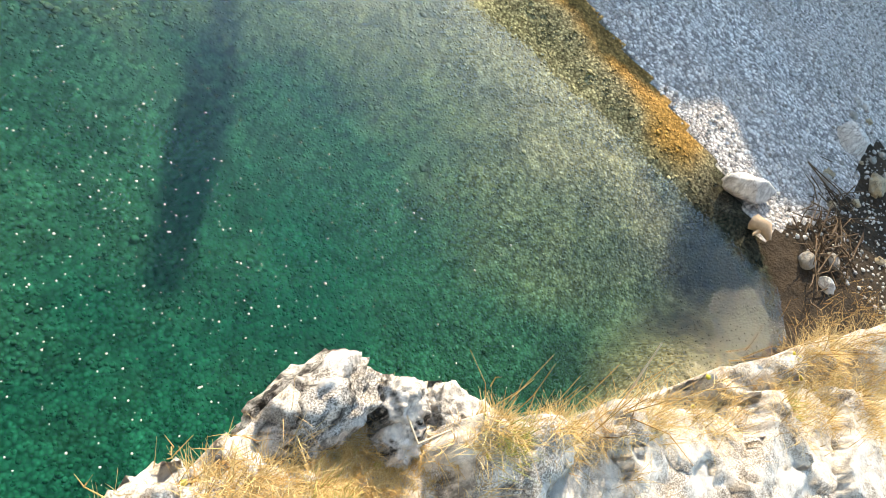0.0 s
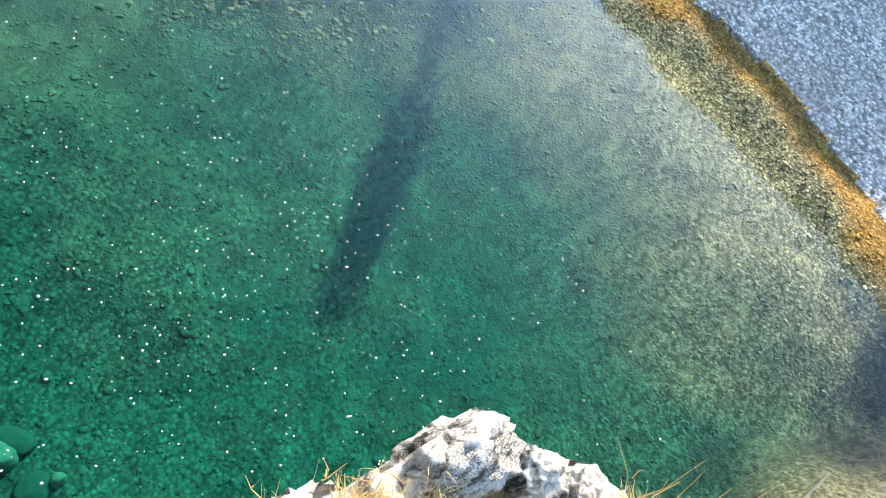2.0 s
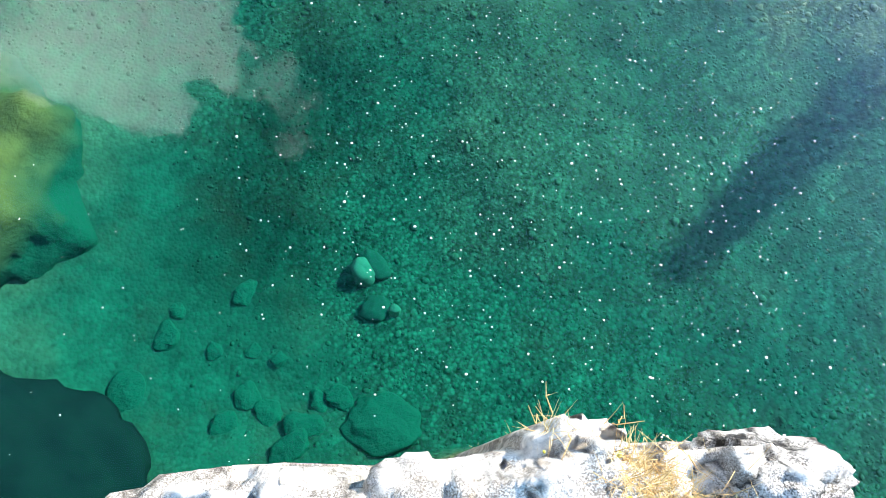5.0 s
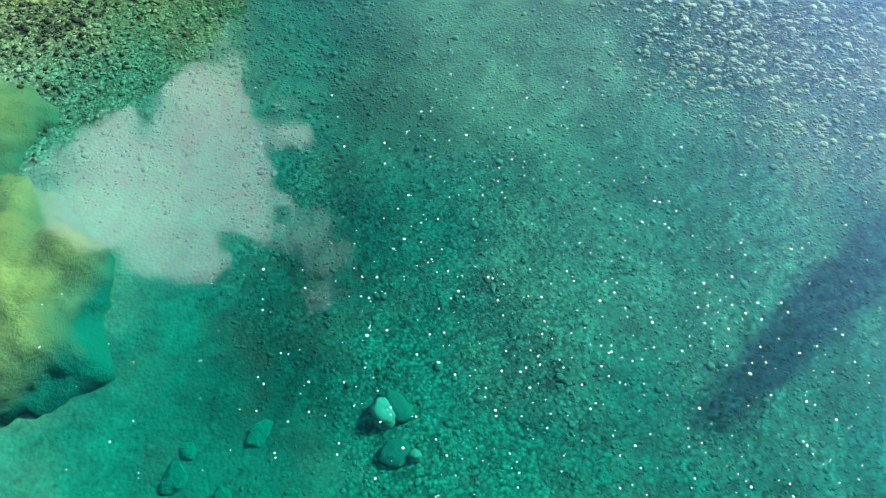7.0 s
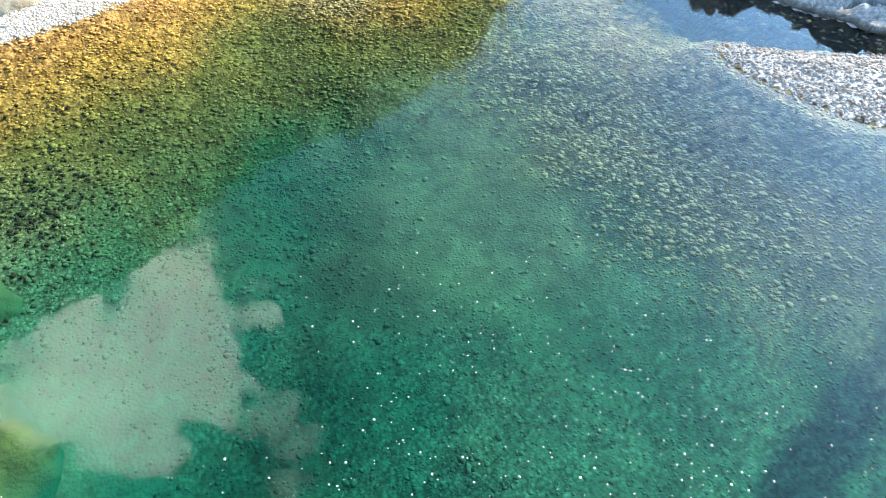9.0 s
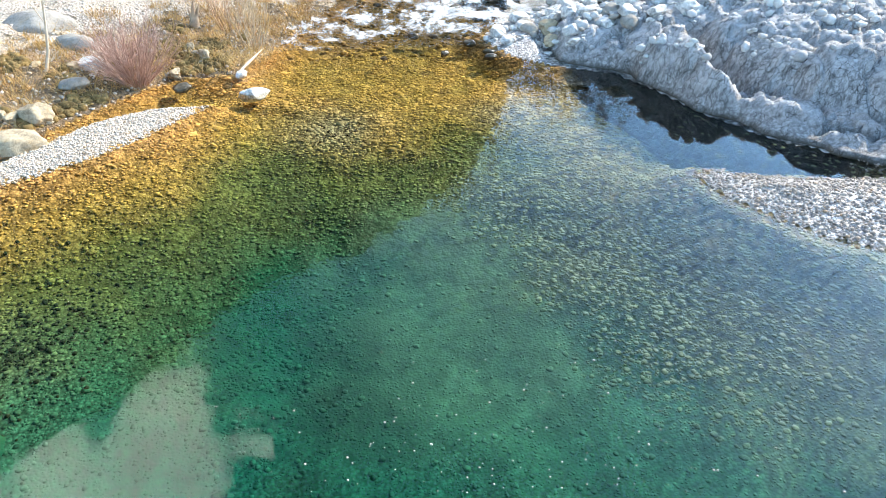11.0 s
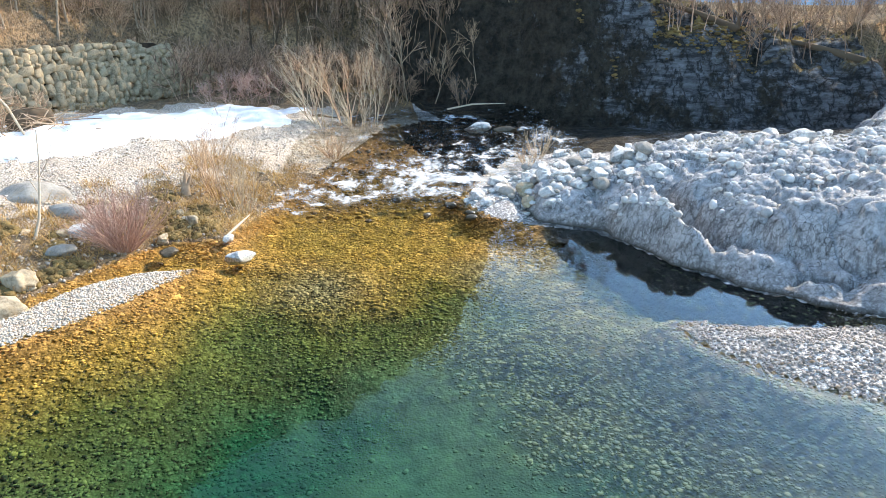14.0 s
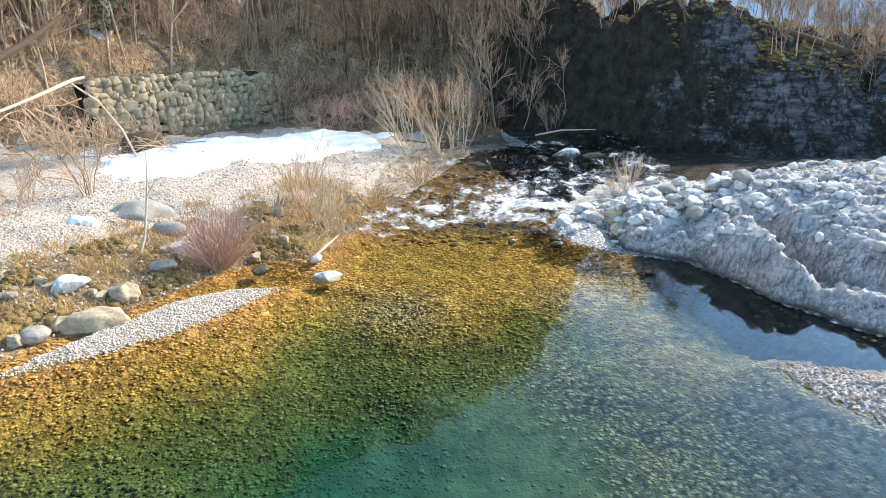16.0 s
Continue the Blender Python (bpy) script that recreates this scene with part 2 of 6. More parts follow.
def cliff_mat():
    """Layered rock: overgrown towards the river's bend, bare blue-grey limestone beyond; shade is put into its dark
    colours.
    """
    k = Nodes("layered_cliff")
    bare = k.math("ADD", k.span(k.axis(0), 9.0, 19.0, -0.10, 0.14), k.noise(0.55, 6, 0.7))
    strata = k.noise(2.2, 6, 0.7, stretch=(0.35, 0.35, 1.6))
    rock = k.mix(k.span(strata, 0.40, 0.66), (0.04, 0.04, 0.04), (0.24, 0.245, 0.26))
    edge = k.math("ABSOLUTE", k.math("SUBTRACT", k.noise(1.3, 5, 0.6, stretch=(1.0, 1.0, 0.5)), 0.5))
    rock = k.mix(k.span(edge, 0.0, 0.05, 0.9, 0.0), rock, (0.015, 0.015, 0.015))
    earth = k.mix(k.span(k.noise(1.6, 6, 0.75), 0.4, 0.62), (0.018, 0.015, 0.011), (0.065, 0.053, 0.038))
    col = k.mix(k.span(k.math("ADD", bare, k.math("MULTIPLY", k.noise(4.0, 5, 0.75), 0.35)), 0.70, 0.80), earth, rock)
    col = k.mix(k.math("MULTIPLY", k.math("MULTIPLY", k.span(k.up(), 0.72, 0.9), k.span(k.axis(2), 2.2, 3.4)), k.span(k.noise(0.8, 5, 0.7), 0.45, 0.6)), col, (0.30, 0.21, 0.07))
    return k.done(col, 1.0, k.math("ADD", strata, k.math("MULTIPLY", k.span(edge, 0.0, 0.1), 0.5)), 1.0, 0.35)


M_LIME = limestone("limestone", (0.82, 0.745, 0.65), (0.17, 0.135, 0.105), 3.2, 0.25, 0.9, 0.25, 0.7, cover=0.03)
M_LIME_RIGHT = limestone("pale_limestone", (0.54, 0.53, 0.535), (0.11, 0.105, 0.10), 1.6, 0.95, 0.65, 0.10, 0.6, cover=0.0, wet=True)
M_LIME_DRY = limestone("dry_limestone", (0.80, 0.78, 0.75), (0.20, 0.17, 0.14), 1.6, 0.5, 0.5, 0.10, 0.4)
M_KARST = limestone("pitted_limestone", (0.85, 0.77, 0.68), (0.075, 0.062, 0.052), 3.4, 0.25, 0.95, 0.18, 1.0, cover=0.035)
M_CLIFF = cliff_mat()
M_BOULDER = limestone("boulder_stone", (0.40, 0.37, 0.33), (0.14, 0.12, 0.095), 1.5, 0.3, 0.6, 0.3)
M_BROWN = limestone("ochre_stone", (0.52, 0.43, 0.30), (0.14, 0.10, 0.06), 2.4, 0.5, 0.8, 0.5)
M_WALL = limestone("wall_stone", (0.46, 0.36, 0.23), (0.11, 0.08, 0.05), 1.6, 0.4, 0.8, 0.5)
M_GRAVEL = gravel("grey_gravel", (0.30, 0.28, 0.275), (0.92, 0.89, 0.86), (0.50, 0.45, 0.41))
M_GRAVEL_L = gravel("pale_gravel", (0.56, 0.47, 0.38), (0.72, 0.64, 0.55), (0.50, 0.38, 0.28))
M_PEB_WHITE = pebble_mat("white_pebbles", [(0, (0.38, 0.35, 0.31)), (0.3, (0.55, 0.52, 0.48)), (0.75, (0.68, 0.66, 0.62)), (1, (0.45, 0.36, 0.24))])
M_PEB_GREY = pebble_mat("grey_pebbles", [(0, (0.20, 0.19, 0.18)), (0.3, (0.45, 0.43, 0.42)), (0.8, (0.72, 0.70, 0.68)), (1, (0.80, 0.78, 0.74))])
# warmer copy for the left shore, the sun's warmth put into its colour
M_PEB_SUNLIT = pebble_mat("sunlit_pebbles", [(0, (0.46, 0.38, 0.30)), (0.3, (0.60, 0.52, 0.43)), (0.75, (0.72, 0.64, 0.55)), (1, (0.50, 0.37, 0.24))])
M_PEB_BLOCK = pebble_mat("limestone_rubble", [(0, (0.42, 0.41, 0.40)), (0.4, (0.62, 0.61, 0.60)), (0.9, (0.74, 0.73, 0.71)), (1, (0.50, 0.42, 0.33))])
# darker copy for the spit, with its shade put into the colour
M_PEB_SHADED = pebble_mat("shaded_pebbles", [(0, (0.24, 0.21, 0.19)), (0.35, (0.40, 0.36, 0.33)), (0.85, (0.54, 0.49, 0.45)), (1, (0.36, 0.25, 0.16))])
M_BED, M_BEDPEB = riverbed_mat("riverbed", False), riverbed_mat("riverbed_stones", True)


def soil_mat(name, light, dark):
    """Earth under dead leaves, straw and sticks."""
    k = Nodes(name)
    col = k.mix(k.span(k.noise(0.7, 5), 0.38, 0.62), light, dark)
    col = k.mix(k.span(k.noise(7, 6, 0.75), 0.42, 0.6), col, (0.09, 0.065, 0.04))
    col = k.mix(k.span(k.noise(16, 4, 0.7), 0.56, 0.66, 0.0, 0.7), col, (0.52, 0.42, 0.30))
    return k.done(col, 1.0, k.noise(9, 6, 0.7), 0.9, 0.1)


def plain(name, a, b, scale, rough=0.85, bump=0.3, dist=0.01, island=False, spec=0.3):
    k = Nodes(name)
    f = k.island() if island else k.span(k.noise(scale, 5), 0.3, 0.7)
    col = k.mix(f, a, b)
    return k.done(col, rough, k.noise(scale * 4, 4), bump, dist, spec=spec)


M_SOIL = soil_mat("leaf_litter", (0.42, 0.28, 0.16), (0.15, 0.10, 0.06))
M_WOODED = plain("wooded_slope", (0.07, 0.05, 0.035), (0.17, 0.125, 0.09), 0.25, 1.0, 0.9, 1.0)
M_WETSTONE = plain("wet_dark_stone", (0.06, 0.05, 0.035), (0.13, 0.11, 0.08), 6.0, 0.25, 0.5, 0.02)
# earth whose dark colour also carries the shade under the ledge
M_DIRT = plain("dark_earth", (0.020, 0.014, 0.009), (0.055, 0.038, 0.024), 3.0, 1.0, 0.9, 0.06)
M_SNOW = plain("old_snow", (0.86, 0.87, 0.90), (0.76, 0.76, 0.76), 2.0, 0.7, 0.5, 0.05)
M_BARK = plain("grey_bark", (0.30, 0.21, 0.14), (0.50, 0.38, 0.27), 6.0)
M_TWIG = plain("brown_twigs", (0.30, 0.18, 0.11), (0.80, 0.56, 0.37), 0.6, island=True)
M_TWIG_DARK = plain("dark_brown_twigs", (0.13, 0.085, 0.06), (0.58, 0.38, 0.26), 0.6, island=True)
M_HILL = soil_mat("wooded_ground", (0.52, 0.33, 0.18), (0.19, 0.12, 0.07))
M_TWIG_RED = plain("reddish_twigs", (0.36, 0.20, 0.155), (0.60, 0.41, 0.33), 5.0, island=True)
M_TWIG_PALE = plain("pale_twigs", (0.62, 0.50, 0.36), (0.52, 0.39, 0.26), 5.0)
M_STRAW = plain("dry_grass", (0.52, 0.31, 0.10), (0.76, 0.57, 0.28), 5.0, island=True)
M_STRAW_B = plain("brown_dry_grass", (0.40, 0.22, 0.08), (0.60, 0.40, 0.16), 5.0, island=True)
M_GRASS = plain("green_grass", (0.22, 0.26, 0.05), (0.45, 0.42, 0.10), 5.0, island=True)
M_MOSS = plain("moss", (0.07, 0.05, 0.022), (0.30, 0.20, 0.075), 2.5, 1.0, 0.9, 0.05)
M_LICHEN = plain("yellow_lichen", (0.55, 0.45, 0.05), (0.40, 0.36, 0.08), 20.0, 1.0)
M_IVY = plain("ivy_leaves", (0.03, 0.06, 0.02), (0.06, 0.10, 0.03), 5.0, 0.5, island=True)
M_FLECK = plain("pale_flecks", (0.75, 0.74, 0.68), (0.6, 0.58, 0.5), 5.0, 0.8)
M_ROOT = plain("dark_roots", (0.07, 0.045, 0.03), (0.15, 0.10, 0.06), 8.0, island=True)
M_PALEWOOD = plain("bleached_wood", (0.60, 0.50, 0.38), (0.45, 0.35, 0.25), 9.0)


def water_mat(name, foam):
    """Clear water: what lies beneath shows through, the sky and banks mirror in it by Fresnel; white water where foam is asked for."""
    k = Nodes(name)
    gloss = k.n.new("ShaderNodeBsdfGlossy")
    gloss.inputs["Roughness"].default_value = 0.012 if not foam else 0.12
    clear = k.n.new("ShaderNodeBsdfTransparent")
    clear.inputs[0].default_value = (0.93, 0.97, 0.96, 1)
    fres = k.n.new("ShaderNodeFresnel")
    fres.inputs["IOR"].default_value = 1.333
    ripple = k.math("ADD", k.noise(2.2, 3), k.math("MULTIPLY", k.noise(9.0, 2), 0.25)) if not foam else k.noise(3.5, 5, 0.65, stretch=(1.0, 0.5, 1.0))
    b = k.n.new("ShaderNodeBump")
    b.inputs["Strength"].default_value, b.inputs["Distance"].default_value = (0.07, 0.03) if not foam else (0.8, 0.12)
    k.l.new(ripple, b.inputs["Height"])
    k.l.new(b.outputs[0], gloss.inputs["Normal"])
    k.l.new(b.outputs[0], fres.inputs["Normal"])
    m = k.n.new("ShaderNodeMixShader")
    k.l.new(fres.outputs[0], m.inputs[0])
    k.l.new(clear.outputs[0], m.inputs[1])
    k.l.new(gloss.outputs[0], m.inputs[2])
    last = m.outputs[0]
    if foam:
        white = k.n.new("ShaderNodeBsdfDiffuse")
        white.inputs["Color"].default_value = (0.82, 0.84, 0.85, 1)
        broad, fine = k.noise(1.6, 6, 0.68, stretch=(1.0, 0.8, 1.0)), k.noise(8.0, 6, 0.75, stretch=(0.8, 0.8, 1.0))
        f = k.math("ADD", k.math("MULTIPLY", broad, 0.68), k.math("MULTIPLY", fine, 0.32))
        f = k.span(k.math("ADD", f, k.math("MULTIPLY", k.attr("foam"), 0.12)), 0.60, 0.80)
        m2 = k.n.new("ShaderNodeMixShader")
        k.l.new(f, m2.inputs[0])
        k.l.new(last, m2.inputs[1])
        k.l.new(white.outputs[0], m2.inputs[2])
        last = m2.outputs[0]
    k.l.new(last, k.out.inputs["Surface"])
    return k.mat


M_WATER, M_RAPIDS = water_mat("clear_water", False), water_mat("white_water", True)

# ---- shape tools ----
def hash3(ix, iy, iz, seed):
    h = (ix.astype(np.int64) * 374761393 + iy.astype(np.int64) * 668265263 + iz.astype(np.int64) * 2147483647 + seed * 1274126177) & 0xFFFFFFFF
    h = ((h ^ (h >> 13)) * 1274126177) & 0xFFFFFFFF
    h = ((h ^ (h >> 16)) * 2246822519) & 0xFFFFFFFF
    return ((h ^ (h >> 15)) & 0xFFFFFF) / float(0xFFFFFF)


def vnoise(p, scale, seed=0):
    """Smooth noise in -1..1 at the points p (n, 3)."""
    q = np.asarray(p, float) * scale
    i = np.floor(q)
    f = q - i
    f = f * f * f * (f * (f * 6 - 15) + 10)
    out = 0.0
    for dx in (0, 1):
        for dy in (0, 1):
            for dz in (0, 1):
                w = (f[:, 0] if dx else 1 - f[:, 0]) * (f[:, 1] if dy else 1 - f[:, 1]) * (f[:, 2] if dz else 1 - f[:, 2])
                out = out + w * hash3(i[:, 0] + dx, i[:, 1] + dy, i[:, 2] + dz, seed)
    return out * 2 - 1


def fbm(p, scale, octaves=4, gain=0.5, seed=0):
    out, a, s = 0.0, 1.0, scale
    for o in range(octaves):
        out = out + a * vnoise(p, s, seed + o * 17)
        a, s = a * gain, s * 2.03
    return out


def worley(p, scale, seed=0):
    """Distances to the nearest and second nearest of scattered cell points, and the nearest cell's random number."""
    q = np.asarray(p, float) * scale
    i = np.floor(q)
    f1 = np.full(len(q), 9.0)
    f2, own = f1.copy(), f1.copy()
    for dx in (-1, 0, 1):
        for dy in (-1, 0, 1):
            for dz in (-1, 0, 1):
                c = i + (dx, dy, dz)
                r = [hash3(c[:, 0], c[:, 1], c[:, 2], seed + k) for k in (1, 2, 3)]
                d = np.sqrt(sum((c[:, k] + r[k] - q[:, k]) ** 2 for k in range(3)))
                near = d < f1
                f2 = np.where(near, f1, np.minimum(f2, d))
                own = np.where(near, r[0], own)
                f1 = np.where(near, d, f1)
    return f1, f2, own


def facets(p, scale, seed=0):
    """Broken rock: tilted flat pieces at uneven heights (-1..1), and how near a point is to a joint between two of them."""
    q = np.asarray(p, float) * scale
    i = np.floor(q)
    f1 = np.full(len(q), 9.0)
    f2, high = f1.copy(), np.zeros(len(q))
    for dx in (-1, 0, 1):
        for dy in (-1, 0, 1):
            c = i[:, :2] + (dx, dy)
            r = [hash3(c[:, 0], c[:, 1], c[:, 0] * 0, seed + k) for k in range(5)]
            u, v = q[:, 0] - c[:, 0] - r[0], q[:, 1] - c[:, 1] - r[1]
            d = np.sqrt(u * u + v * v)
            near = d < f1
            f2 = np.where(near, f1, np.minimum(f2, d))
            f1 = np.where(near, d, f1)
            high = np.where(near, (r[2] - 0.5) + (r[3] - 0.5) * u * 1.6 + (r[4] - 0.5) * v * 1.6, high)
    return high, f2 - f1


def step(v, a, b):
    t = np.clip((v - a) / (b - a), 0, 1)
    return t * t * (3 - 2 * t)


def flat(x, y):
    return np.stack([x, y, np.zeros_like(x)], 1)


def edge_distance(x, y, poly):
    """Distance to a closed outline, positive inside."""
    best, inside = np.full(x.shape, 1e9), np.zeros(x.shape, bool)
    for (ax, ay), (bx, by) in zip(poly, poly[1:] + poly[:1]):
        ex, ey = bx - ax, by - ay
        t = np.clip(((x - ax) * ex + (y - ay) * ey) / (ex * ex + ey * ey), 0, 1)
        best = np.minimum(best, np.hypot(x - ax - t * ex, y - ay - t * ey))
        if ey:
            inside ^= ((ay > y) != (by > y)) & (x < ex * (y - ay) / ey + ax)
    return np.where(inside, best, -best)


def line_distance(x, y, pts):
    """Distance to an open line, positive on its left."""
    best, side = np.full(x.shape, 1e9), np.zeros(x.shape)
    for (ax, ay), (bx, by) in zip(pts, pts[1:]):
        ex, ey = bx - ax, by - ay
        t = np.clip(((x - ax) * ex + (y - ay) * ey) / (ex * ex + ey * ey), 0, 1)
        d = np.hypot(x - ax - t * ex, y - ay - t * ey)
        s = ex * (y - ay) - ey * (x - ax)
        side = np.where(d < best, s, side)
        best = np.minimum(best, d)
    return best * np.sign(side)


def make_mesh(name, verts, faces, material, smooth=True, attrs=None):
    me = bpy.data.meshes.new(name)
    verts, faces = np.asarray(verts, np.float32), np.asarray(faces, np.int32)
    n, k = faces.shape
    me.vertices.add(len(verts))
    me.vertices.foreach_set("co", verts.ravel())
    me.loops.add(n * k)
    me.loops.foreach_set("vertex_index", faces.ravel())
    me.polygons.add(n)
    me.polygons.foreach_set("loop_start", np.arange(0, n * k, k, dtype=np.int32))
    me.polygons.foreach_set("use_smooth", np.full(n, smooth))
    for key, values in (attrs or {}).items():
        me.attributes.new(key, "FLOAT", "POINT").data.foreach_set("value", np.asarray(values, np.float32))
    me.update(calc_edges=True)
    if material:
        me.materials.append(material)
    return me


def thing(name, me, label, category, kind="", group="", at=None):
    ob = tagged(new(name, me), label, category, group, kind)
    if at is not None:
        ob.matrix_world = at
    return ob


def part(name, me, parent, label="", at=None):
    ob = new(name, me)
    ob.parent = parent
    if at is not None:
        ob.matrix_local = at
    if label:
        tagged(ob, label)
    return ob


def grid_faces(nx, ny):
    a = np.arange(nx * ny).reshape(ny, nx)
    return np.stack([a[:-1, :-1], a[:-1, 1:], a[1:, 1:], a[1:, :-1]], -1).reshape(-1, 4)


def keep_faces(verts, faces, mask, attrs):
    """The faces of the mask alone, with the points they use."""
    f = faces[mask]
    used, inv = np.unique(f, return_inverse=True)
    return verts[used], inv.reshape(f.shape), {k: v[used] for k, v in attrs.items()}


def ball(subdiv):
    bm = bmesh.new()
    bmesh.ops.create_icosphere(bm, subdivisions=subdiv, radius=1.0)
    v = np.array([p.co[:] for p in bm.verts])
    f = np.array([[q.index for q in p.verts] for p in bm.faces])
    bm.free()
    return v, f


BALL1, BALL3, BALL4 = ball(1), ball(4), ball(5)


def rock_shape(seed, size, angular=0.5, rough=0.12, fine=False):
    """A stone: a ball cut by random flats, then worn and pitted."""
    rng = np.random.default_rng(seed)
    v, f = (BALL4 if fine else BALL3)
    v = v.copy()
    for _ in range(int(4 + 10 * angular)):
        n = rng.normal(size=3)
        n /= np.linalg.norm(n)
        d = rng.uniform(0.62, 0.92) if angular > 0.3 else rng.uniform(0.8, 0.97)
        over = np.maximum(v @ n - d, 0)
        v -= over[:, None] * n * 0.92
    r = 1 + rough * fbm(v + seed * 3.7, 1.3, 5, 0.55, seed)
    v = v * r[:, None] * np.asarray(size)
    return v, f


def rot_many(rng, n):
    q = rng.normal(size=(n, 4))
    q /= np.linalg.norm(q, axis=1)[:, None]
    w, x, y, z = q.T
    return np.stack([1 - 2 * (y * y + z * z), 2 * (x * y - z * w), 2 * (x * z + y * w), 2 * (x * y + z * w), 1 - 2 * (x * x + z * z),
                     2 * (y * z - x * w), 2 * (x * z - y * w), 2 * (y * z + x * w), 1 - 2 * (x * x + y * y)], 1).reshape(n, 3, 3)


def pebbles(pts, sizes, seed, flatten=0.75):
    """Many small stones as one mesh: rounded, flattened, each turned and lying half sunk at its point."""
    rng = np.random.default_rng(seed)
    v, f = BALL1
    n = len(pts)
    s = sizes[:, None] * rng.uniform(0.55, 1.0, (n, 3))
    r = rot_many(rng, n)
    bumps = 1 + rng.uniform(-0.22, 0.22, (n, len(v)))
    w = np.einsum("nij,nkj->nki", r, v[None] * bumps[:, :, None] * s[:, None, :])
    w[:, :, 2] *= flatten
    w = w + pts[:, None, :]
    faces = (f[None] + (np.arange(n) * len(v))[:, None, None]).reshape(-1, 3)
    return w.reshape(-1, 3), faces


def tubes(paths, sides=4):
    """Tapered round stalks, one for each (points, radii), as one mesh."""
    vs, fs, base = [], [], 0
    ang = np.arange(sides) * 2 * np.pi / sides
    for pts, rad in paths:
        pts = np.asarray(pts, float)
        d = np.gradient(pts, axis=0)
        d /= np.linalg.norm(d, axis=1)[:, None] + 1e-9
        a = np.cross(d, np.where(np.abs(d[:, 2:]) > 0.9, [[1.0, 0, 0]], [[0, 0, 1.0]]))
        a /= np.linalg.norm(a, axis=1)[:, None] + 1e-9
        b = np.cross(d, a)
        ring = pts[:, None] + (a[:, None] * np.cos(ang)[None, :, None] + b[:, None] * np.sin(ang)[None, :, None]) * np.asarray(rad)[:, None, None]
        n = len(pts)
        vs.append(ring.reshape(-1, 3))
        i = np.arange((n - 1) * sides).reshape(n - 1, sides)
        j = np.roll(i, -1, 1)
        fs.append(np.stack([i, j, j + sides, i + sides], -1).reshape(-1, 4) + base)
        base += n * sides
    return np.concatenate(vs), np.concatenate(fs)


def branch_paths(rng, start, direction, length, radius, level, spread, droop, out, kids=(4, 7)):
    """One limb and, level by level, its side limbs."""
    n = 5
    p, d = np.array(start, float), np.array(direction, float)
    pts = [p.copy()]
    for _ in range(n - 1):
        d = d + rng.normal(size=3) * 0.13 + np.array((0, 0, droop))
        d /= np.linalg.norm(d)
        p = p + d * length / (n - 1)
        pts.append(p.copy())
    out[level].append((np.array(pts), np.linspace(radius, radius * 0.35, n)))
    if level + 1 < len(out):
        for _ in range(rng.integers(*kids)):
            t = rng.uniform(0.25, 1.0)
            k = min(int(t * (n - 1)), n - 2)
            q = pts[k] + (pts[k + 1] - pts[k]) * (t * (n - 1) - k)
            side = rng.normal(size=3)
            side -= d * (side @ d)
            side /= np.linalg.norm(side) + 1e-9
            branch_paths(rng, q, d + side * spread * rng.uniform(0.6, 1.2), length * rng.uniform(0.35, 0.6) * (1.2 - 0.5 * t), radius * (0.55 - 0.2 * t),
                         level + 1, spread, droop, out, kids)


def blades(rng, roots, lengths, lean, width, curl=0.5, way=None):
    """Grass blades: narrow strips that rise from their roots and bend over."""
    n, k = len(roots), 5
    az = rng.uniform(0, 2 * np.pi, n)
    out = np.stack([np.cos(az), np.sin(az), np.zeros(n)], 1)
    if way is not None:
        out = out * 0.6 + np.asarray(way)
    side = np.stack([-out[:, 1], out[:, 0], np.zeros(n)], 1)
    side /= np.linalg.norm(side, axis=1)[:, None] + 1e-9
    lean = lean * rng.uniform(0.3, 1.3, n)
    t = np.linspace(0, 1, k)
    rise = np.cos(np.clip(lean, 0, 1.5))[:, None] * t - curl * lean[:, None] * t ** 2.4 * 0.5
    go = np.sin(np.clip(lean, 0, 1.5))[:, None] * t + 0.25 * t ** 2
    c = roots[:, None] + (out[:, None] * go[:, :, None] + np.array((0, 0, 1.0)) * rise[:, :, None]) * lengths[:, None, None]
    w = width * (1 - t * 0.85) * 0.5
    v = np.stack([c - side[:, None] * w[None, :, None], c + side[:, None] * w[None, :, None]], 2).reshape(n, -1, 3)
    a = np.arange(k - 1) * 2
    f = np.stack([a, a + 1, a + 3, a + 2], 1)
    return v.reshape(-1, 3), (f[None] + (np.arange(n) * 2 * k)[:, None, None]).reshape(-1, 4)

# ---- the lie of the land ----
SHORE_EAST = [(5.6, -2.8), (6.7, -3.4), (8.0, -4.3), (9.5, -4.8), (10.4, -4.3), (11.3, -3.3), (11.8, -2.5), (12.0, -1.4), (12.3, -0.1),
              (12.6, 1.6), (12.5, 3.4), (11.6, 5.6), (10.0, 7.6), (8.7, 8.7), (7.9, 9.3), (7.2, 10.2), (6.7, 11.0), (6.5, 11.9),
              (7.0, 12.1), (7.6, 11.75), (8.7, 11.45), (10.7, 11.3), (11.6, 10.7)]
SHORE_NORTH = [(10.9, 11.6), (10.0, 12.4), (9.1, 13.2), (8.2, 14.6), (7.6, 16.4), (6.8, 18.1), (5.4, 19.0), (4.2, 20.3), (3.6, 22.1),
               (4.6, 24.7), (6.7, 27.9), (7.8, 31.5), (8.6, 35.0), (5.5, 37.0), (1.6, 33.5), (-0.6, 28.7), (-2.2, 24.5), (-2.9, 22.7),
               (-3.5, 20.8), (-4.0, 19.5), (-5.7, 19.2), (-6.4, 18.4), (-7.3, 16.9), (-8.1, 15.6)]
